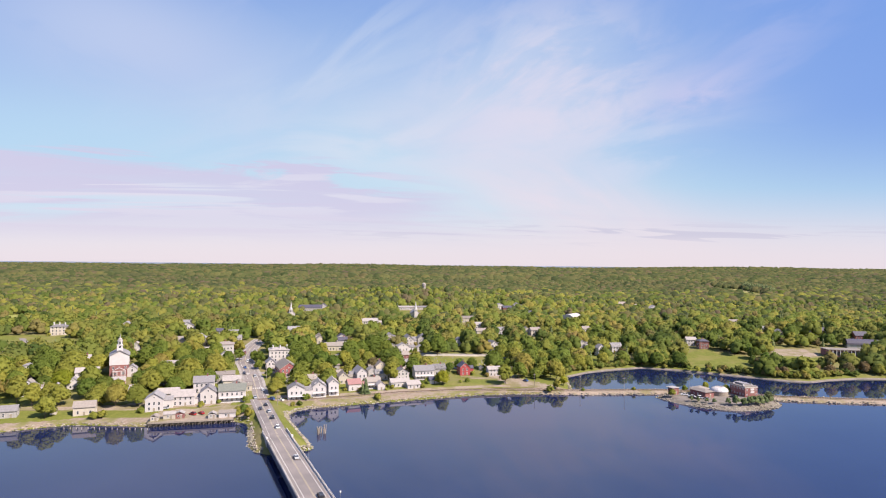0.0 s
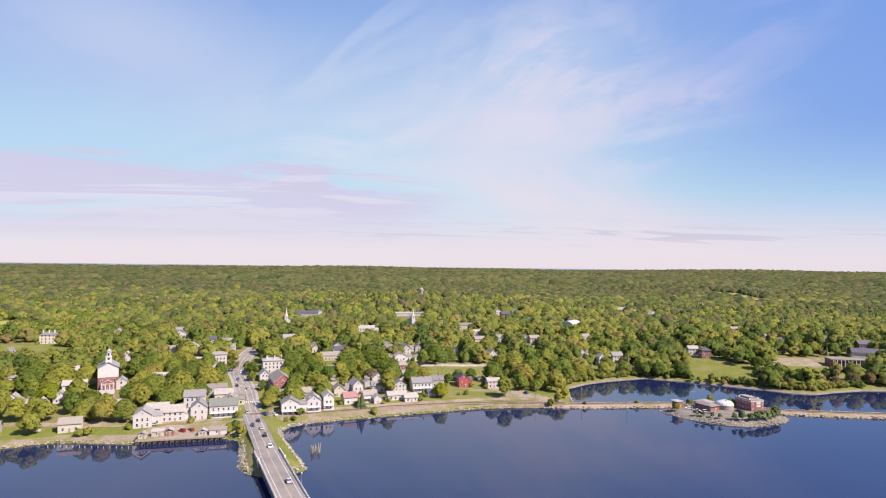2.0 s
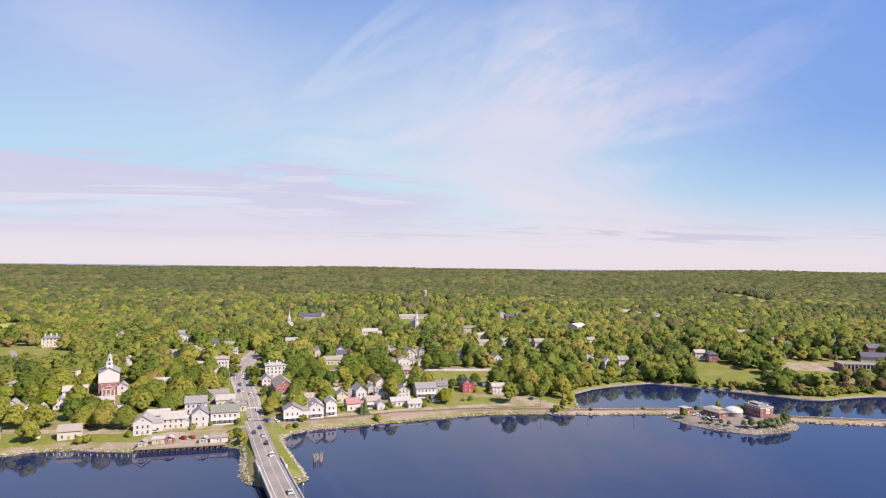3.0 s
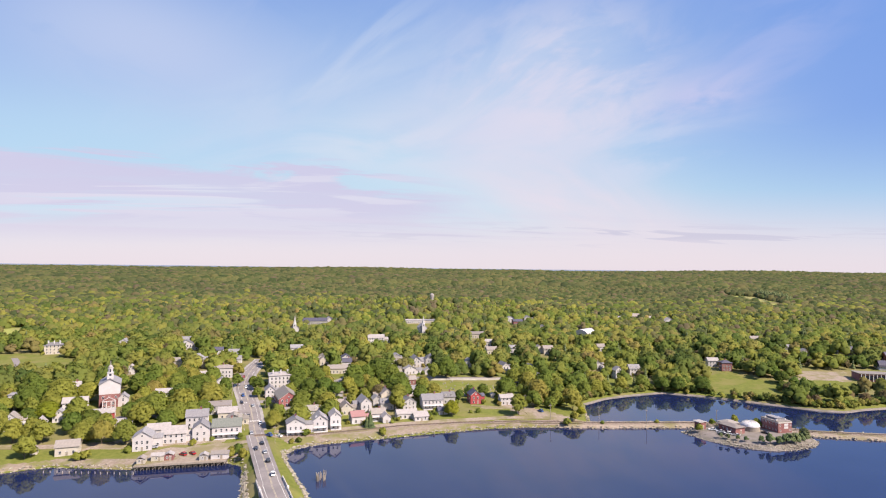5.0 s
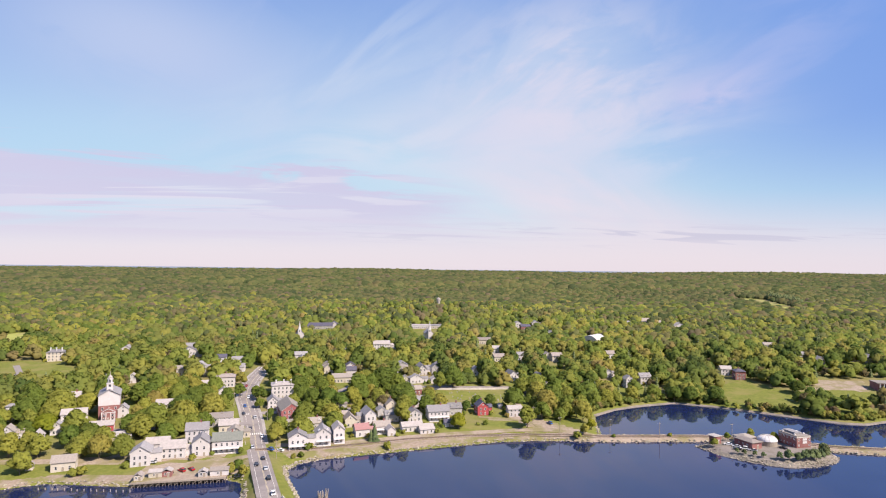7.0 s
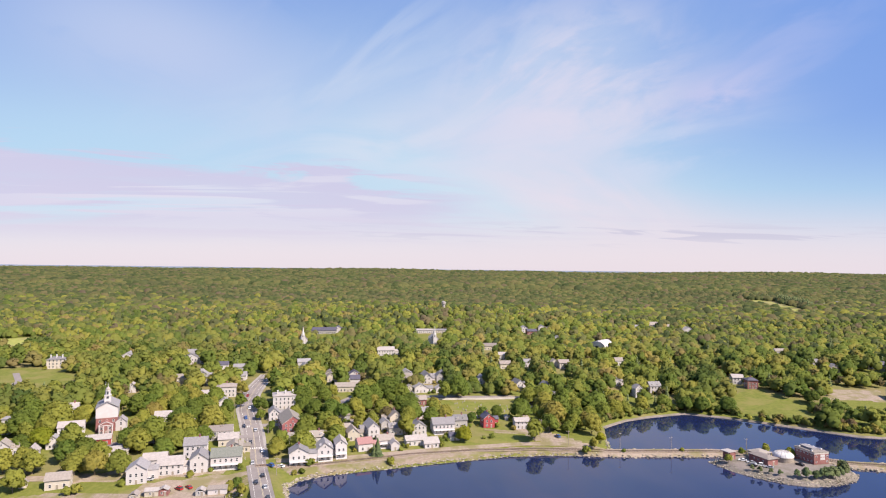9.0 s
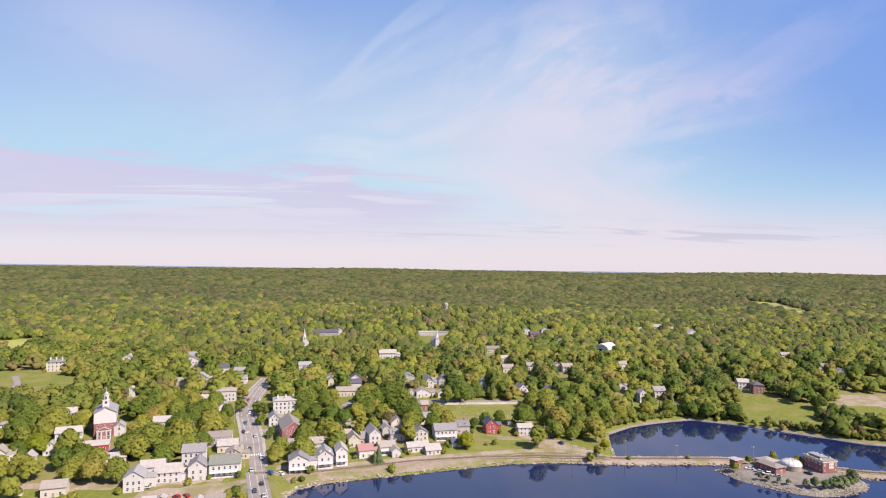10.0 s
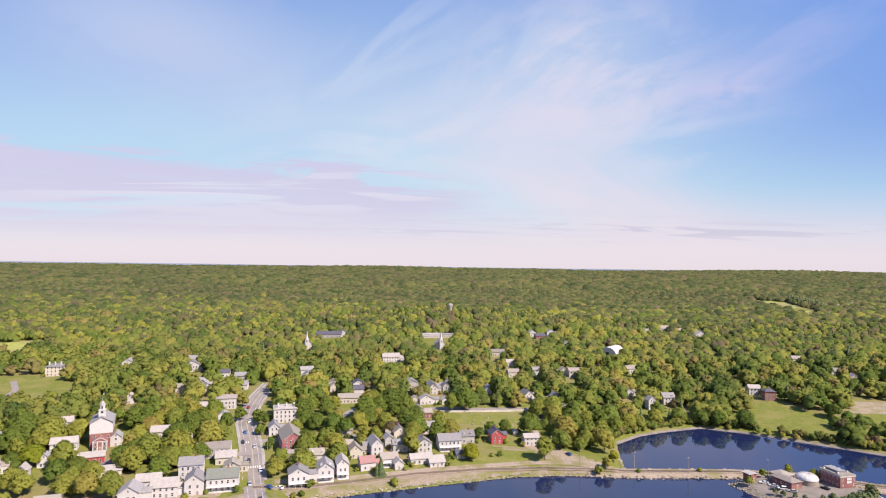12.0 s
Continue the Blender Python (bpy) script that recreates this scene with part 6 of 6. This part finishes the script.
for x, y, k, s in ((-98, 389, 0, 0.85), (-238, 382, 2, 0.9), (-156, 390, 4, 1), (-157, 379, 0, 0.9), (-149, 394, 0, 0.9), (-145, 402, 0, 0.85), (-180, 355, 4, 0.95), (-191, 355, 0, 0.95), (-169, 357, 4, 0.9), (-93, 459, 4, 0.9), (-93, 431, 0, 0.9), (-82, 437, 2, 0.7), (-59, 436, 1, 0.7), (-26, 436, 5, 0.8), (77, 447, 2, 0.8), (69, 453, 2, 0.8), (65, 466, 2, 0.65), (82, 455, 0, 0.85), (61, 487, 0, 0.55), (99, 485, 4, 0.75)):
    tree(x, y, TREES[k], s, "broad leafy deciduous tree in fresh spring green")
for x, y, k, s in ((111, 493, 4, 0.85), (122, 501, 4, 0.9), (-125, 444, 5, 0.9), (-136, 469, 5, 1), (-112, 424, 3, 0.6), (-147, 468, 3, 0.9), (-157, 499, 3, 0.95), (-151, 440, 2, 0.7), (-137, 366, 5, 0.75), (-110, 366, 5, 0.5), (-107, 343, 5, 0.75), (-99, 338, 5, 0.75), (-104, 345, 5, 0.7), (-290, 485, 0, 0.9), (18, 551, 0, 0.8), (284, 512, 0, 0.6), (276, 494, 0, 0.55), (271, 487, 5, 0.6), (263, 488, 5, 0.55), (182, 521, 4, 0.95)):
    tree(x, y, TREES[k], s, "broad leafy deciduous tree in fresh spring green")
for x, y, k, s in ((193, 517, 4, 0.9), (166, 523, 4, 0.9), (147, 517, 0, 0.85), (130, 503, 0, 0.8), (87, 419, 5, 0.8), (357, 479, 0, 0.75), (288, 466, 5, 0.8)):
    tree(x, y, TREES[k], s, "broad leafy deciduous tree in fresh spring green")
for x, y, k, s in ((8, 423, 0, 0.82), (-230, 387, 4, 0.95), (94, 431, 5, 0.95)):
    tree(x, y, TREES[k], s, "round bright yellow-green tree beside the houses")
for x, y, k, s in ((22, 469, 4, 0.7), (32, 475, 4, 0.65), (14, 461, 2, 0.7), (-205, 370, 4, 0.9), (-197, 374, 4, 0.95), (-184, 392, 4, 0.95), (-181, 400, 4, 0.95), (-81, 456, 4, 1), (-73, 453, 4, 0.9), (-35, 473, 4, 1), (-29, 480, 4, 0.9), (91, 488, 4, 0.7), (285, 530, 4, 0.85), (290, 549, 4, 0.7), (285, 534, 4, 0.65), (290, 521, 4, 0.6), (296, 509, 4, 0.6), (302, 499, 4, 0.6), (311, 491, 4, 0.55), (212, 515, 4, 1)):
    tree(x, y, TREES[k], s, "large dense dark green maple")
for x, y, k, s in ((-44, 457, 2, 0.9),):
    tree(x, y, TREES[k], s, "bare brownish budding tree among the houses")
for x, y, k, s in ((47, 542, 3, 0.6),):
    tree(x, y, TREES[k], s, "dark copper-leaved tree beside a house")
for x, y, k, s in ((307, 482, 0, 0.75), (316, 476, 0, 0.7), (334, 481, 0, 0.75), (350, 485, 0, 0.7), (277, 472, 2, 0.7), (273, 478, 2, 0.6)):
    tree(x, y, TREES[k], s, "scrubby brownish-green tree on the cove bank")
for x, y, s in ((-42, 397, 1.1), (-44, 396, 0.75), (-15, 461, 0.9), (-4, 468, 0.7), (-120, 689, 1.1), (-138, 818, 1.2), (-146, 364, 0.6)):
    tree(x, y, FIRS[int(abs(x)) % 2], s, "tall dark spruce standing beside houses")
for x, y, s, z in ((80.7, 412.6, 1.7, 1.5), (103.9, 415.7, 0.9, 1.5), (139.8, 418.8, 1.0, 1.5), (-76.6, 378.3, 1.6, 2.8), (-33.5, 388.1, 1.5, 1.6), (-32.7, 386.5, 1.0, 1.5), (-78.4, 369.3, 1.2, 1.8), (-81.9, 367.1, 1.0, 1.9), (-6.5, 421.5, 1.3, 4.0), (-9.8, 418.7, 1.1, 3.9), (-11.2, 412.9, 0.9, 3.5), (25.8, 432.3, 1.2, 3.9), (20.6, 430.7, 0.8, 3.9), (57.1, 473.6, 0.8, 5.3), (220.6, 499.4, 1.3, 1.5), (227.8, 494.5, 1.3, 1.5), (234.8, 489.7, 1.4, 1.5), (214.9, 503.8, 1.3, 1.5), (198.9, 512.7, 1.2, 1.5), (-161.4, 347.1, 1.1, 3.5), (-177.3, 336.3, 1.6, 2.4), (-181.2, 335.2, 1.5, 2.1)):
    bush(x, y, s, max(z, ground_at(x, y)))


# island pines and shrubs
for x, y, k in ((183, 374, 0.45), (187.5, 373, 0.62), (192, 372.5, 0.55), (196, 373, 0.6), (200, 374.5, 0.6), (204, 376, 0.62), (208, 378.5, 0.55), (211.5, 381, 0.6), (176, 377.5, 0.34), (172.5, 380, 0.32), (168, 383, 0.34), (165, 385, 0.3), (214, 384, 0.6), (206, 381, 0.5), (201, 379, 0.45), (216, 388, 0.6)):
    tree(x, y, PINES[int(x * 3) % 2], k * 2.1, "small dark pine on the island's edge", ISLE, "island pines")
for x, y, k, s in ((158, 398, 5, 0.62), (172, 411, 5, 0.6), (187, 413, 3, 0.55), (199.5, 410, 2, 0.5), (213, 386, 5, 0.5), (217, 391, 5, 0.55), (178, 413, 5, 0.4)):
    tree(x, y, TREES[k], s, "small leafy tree on the island", ISLE, "island trees")

# ---- woods ----
CLEARINGS = [((-40, 398), (0, 412), (38, 426), (66, 432), (60, 462), (40, 466), (10, 440), (-25, 424), (-45, 412)),
             ((-8, 478), (50, 470), (60, 500), (58, 524), (20, 518), (-14, 505)),
             ((235, 566), (268, 576), (279, 542), (271, 504), (254, 488), (217, 503), (224, 534)),
             ((284, 485), (325, 500), (348, 532), (303, 540)),
             ((-425, 565), (-392, 580), (-360, 583), (-316, 556), (-280, 497), (-327, 480), (-420, 490)),
             ((-320, 325), (-235, 328), (-215, 345), (-300, 356)), ((-600, 765), (-551, 771), (-522, 797), (-497, 778), (-462, 680), (-450, 615), (-550, 610)),
             ((826, 1785), (748, 1572), (690, 1240), (775, 1330), (875, 1674)), ((303, 530), (355, 530), (392, 524), (390, 560), (370, 578), (318, 578)),
             ((-205, 318), (-95, 330), (-95, 380), (-125, 385), (-165, 358)), ((-98, 280), (-50, 280), (-60, 385), (-105, 390)),
             ((-95, 362), (0, 400), (100, 415), (98, 432), (-10, 415), (-100, 385))]
LINES = [(ROAD[2:], 9.0), ([(62, 425), (58, 440), (52, 500)], 6.0), ([(-128, 432), (-90, 446), (-40, 458), (20, 474)], 3.5), ([(-121, 415), (-200, 396)], 4.0),
         ([(-90, 470), (-60, 540), (-40, 620)], 4.0), ([(-20, 514), (26, 524), (64, 530)], 5.0), ([(-330, 392), (-250, 352)], 5.0), ([(-114, 372), (-190, 352), (-310, 338)], 5.0)]


def scatter(rng, spacing, near, far, spread, keep):
    """Places in the land ahead, jittered off a grid, clear of houses, roads and clearings."""
    ys = np.arange(near, far, spacing)
    out = []
    for j, y in enumerate(ys):
        half = 0.80 * y + 50
        xs = np.arange(-half, half, spacing) + (j % 2) * spacing / 2
        out.append(np.stack([xs, np.full_like(xs, y)], 1))
    p = np.concatenate(out)
    p += rng.uniform(-spread, spread, p.shape) * spacing
    return p[rng.random(len(p)) < keep]


def clear(p, gap=1.0):
    ok = inland(p) > 4
    for ring in CLEARINGS:
        ok &= ~inside(p, ring)
    for line, gap_side in LINES:
        ok &= away(p, line) > gap_side
    for x, y, r in FOOTPRINTS:
        d = p - (x, y)
        ok &= np.hypot(*d.T) > r * 0.8 + 2.0 * gap
        toward = np.array((x, y - 60.0)) * -1 / math.hypot(x, y - 60)
        s = d @ toward
        side = abs(d @ np.array((-toward[1], toward[0])))
        reach = 14 if y < 500 else (34 if y < 640 else 52)
        ok &= ~((s > 0) & (s < r + reach * gap) & (side < r * 0.6 + 1.0))
    for x, y, r in PLACED:
        ok &= np.hypot(*(p - (x, y)).T) > r + 2.5
    return p[ok]


def merged(name, places, kinds, material, label, rng, low=0.8, high=1.25):
    V, F, N, T, n = [], [], [], [], 0
    z = ground_height(places)
    pick = rng.integers(0, len(kinds), len(places))
    for k, (v, f, nv) in enumerate(kinds):
        idx = np.where(pick == k)[0]
        a, s = rng.uniform(0, 6.28, len(idx)), rng.uniform(low, high, len(idx))
        h = s * rng.uniform(0.85, 1.2, len(idx))
        c, q = np.cos(a)[:, None] * s[:, None], np.sin(a)[:, None] * s[:, None]
        X = v[None, :, 0] * c - v[None, :, 1] * q + places[idx, 0][:, None]
        Y = v[None, :, 0] * q + v[None, :, 1] * c + places[idx, 1][:, None]
        Z = v[None, :, 2] * h[:, None] + z[idx][:, None]
        V.append(np.stack([X, Y, Z], -1).reshape(-1, 3))
        T.append(np.repeat(rng.uniform(0, 1, len(idx)), len(v)))
        c, q = np.cos(a)[:, None], np.sin(a)[:, None]
        N.append(np.stack([nv[None, :, 0] * c - nv[None, :, 1] * q, nv[None, :, 0] * q + nv[None, :, 1] * c, np.repeat(nv[None, :, 2], len(idx), 0)], -1).reshape(-1, 3))
        F.append((f[None] + (np.arange(len(idx)) * len(v))[:, None, None] + n).reshape(-1, 3))
        n += len(idx) * len(v)
    me = leafy_mesh(name, np.concatenate(V), np.concatenate(F), np.concatenate(N), material, np.concatenate(T))
    tagged(new(name, me), label, "trees", kind="stuff")


rng = np.random.default_rng(4)
town = clear(scatter(rng, 10.6, 330, 700, 0.42, 0.95))
order = np.argsort(np.hypot(town[:, 0], town[:, 1] - 60))
near_n = max(0, 290 - len(PLACED))
for x, y in town[order[:near_n]]:
    k = int(rng.integers(0, 5))
    if rng.random() < 0.03:
        tree(x, y, FIRS[k % 2], rng.uniform(0.9, 1.3), "dark green fir among the houses")
    else:
        tree(x, y, TREES[k], rng.uniform(0.8, 1.35), "broad leafy deciduous tree in fresh spring green")
rest = town[order[near_n:]]
kr = np.random.default_rng(9)
MID = [crown(kr, r, h, 0.6, 6, 16, 0.85, 0.92) for r, h in ((6.8, 10.5), (6.2, 10), (5.6, 11), (7.4, 11))]
MID_FIR = [fir_crown(kr, 2.6, 12.5, 5, 6), fir_crown(kr, 3.0, 13.5, 5, 6)]
cut, brown = rng.random(len(rest)) < 0.06, rng.random(len(rest)) < 0.05
merged("town_woods", rest[~cut & ~brown], MID, M["forest"], "leafy spring-green trees crowding between the houses", rng, 0.8, 1.45)
merged("town_budding_trees", rest[brown & ~cut], MID, M["leaf_brown"], "brownish trees just coming into leaf", rng, 0.6, 0.95)
merged("town_firs", rest[cut], MID_FIR, M["needle"], "dark firs among the leafy trees", rng, 0.7, 1.0)
wood = clear(scatter(rng, 11.0, 700, 1080, 0.45, 0.97))
cut = rng.random(len(wood)) < 0.07
# the share of trees in the haze-dulled colour grows with distance
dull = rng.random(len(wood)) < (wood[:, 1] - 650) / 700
NEAR = [crown(kr, r, h, -1.0, 4, 6, 1.0, 1.05, 0.5) for r, h in ((8.4, 11), (7.6, 10.5), (7.4, 11.5), (9.0, 11))]
merged("near_woods", wood[~cut & ~dull], NEAR, M["forest"], "dense leafy spring woods behind the town", rng, 0.7, 1.2)
merged("near_mixed_woods", wood[~cut & dull], NEAR, M["far_forest"], "leafy woods behind the town, dulled to olive green for haze", rng, 0.7, 1.2)
merged("near_firs", wood[cut], MID_FIR, M["needle"], "dark firs scattered through the woods", rng, 0.8, 1.1)
wood = clear(scatter(rng, 11.6, 1080, 2100, 0.48, 1.0))
cut = rng.random(len(wood)) < 0.05
# farther inland, still more trees take the painted haze tone
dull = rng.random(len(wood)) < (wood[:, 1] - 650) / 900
FAR = [crown(kr, 14, 15, -9.0 + k, 1, 3, 1.6, 1.3, 0.7) for k in range(5)]
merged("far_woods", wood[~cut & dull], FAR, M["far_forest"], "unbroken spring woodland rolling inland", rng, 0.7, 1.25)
merged("far_leafy_woods", wood[~cut & ~dull], FAR, M["forest"], "brighter leafy trees in the far woodland", rng, 0.7, 1.25)
merged("far_firs", wood[cut], [fir_crown(kr, 3.4, 13, 2, 4)], M["needle"], "dark firs scattered through the far woods", rng, 0.8, 1.1)
wood = clear(scatter(rng, 24, 2100, 4950, 0.48, 1.0))
# beyond this, every tree has haze mixed into its leaf colour
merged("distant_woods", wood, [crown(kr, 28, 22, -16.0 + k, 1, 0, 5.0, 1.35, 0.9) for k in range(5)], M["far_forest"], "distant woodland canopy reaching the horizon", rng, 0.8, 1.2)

# hedges and shrubs round the houses
rng = np.random.default_rng(31)
for x, y, r in FOOTPRINTS[:75]:
    for _ in range(3):
        a = rng.uniform(0, 6.28)
        p = np.array([[x + (r + 1.2) * math.cos(a), y + (r + 1.2) * math.sin(a)]])
        if inland(p)[0] > 9 and away(p, ROAD)[0] > 10 and all(math.hypot(p[0, 0] - u, p[0, 1] - v) > w * 0.85 + 0.6 for u, v, w in FOOTPRINTS):
            bush(p[0, 0], p[0, 1], rng.uniform(0.6, 1.3))
# the dark row of firs beside the far meadow
row = np.concatenate([np.stack([np.linspace(822, 884, 46) + k * 5, np.linspace(1432, 1680, 46) + k], 1) for k in range(3)]) + rng.uniform(-2, 2, (138, 2))
merged("meadow_firs", row, MID_FIR, M["needle"], "dark row of firs beside the distant meadow", rng, 1.2, 1.7)

# scrub along the cove's bank
q, w, _ = along(COVE[:10], 2.6)
scrub = np.concatenate([q + np.stack([-w[:, 1], w[:, 0]], 1) * rng.uniform(4.5, 9.0, (len(q), 1)) for _ in range(3)]) + rng.uniform(-1.2, 1.2, (3 * len(q), 2))
keep = inland(scrub) > 3
for ring in CLEARINGS[2:4]:
    keep &= ~inside(scrub, ring) | (rng.random(len(scrub)) < 0.25)
merged("shore_scrub", scrub[keep], [SHRUB], M["forest"], "low scrub and saplings lining the cove bank", rng, 0.7, 2.0)
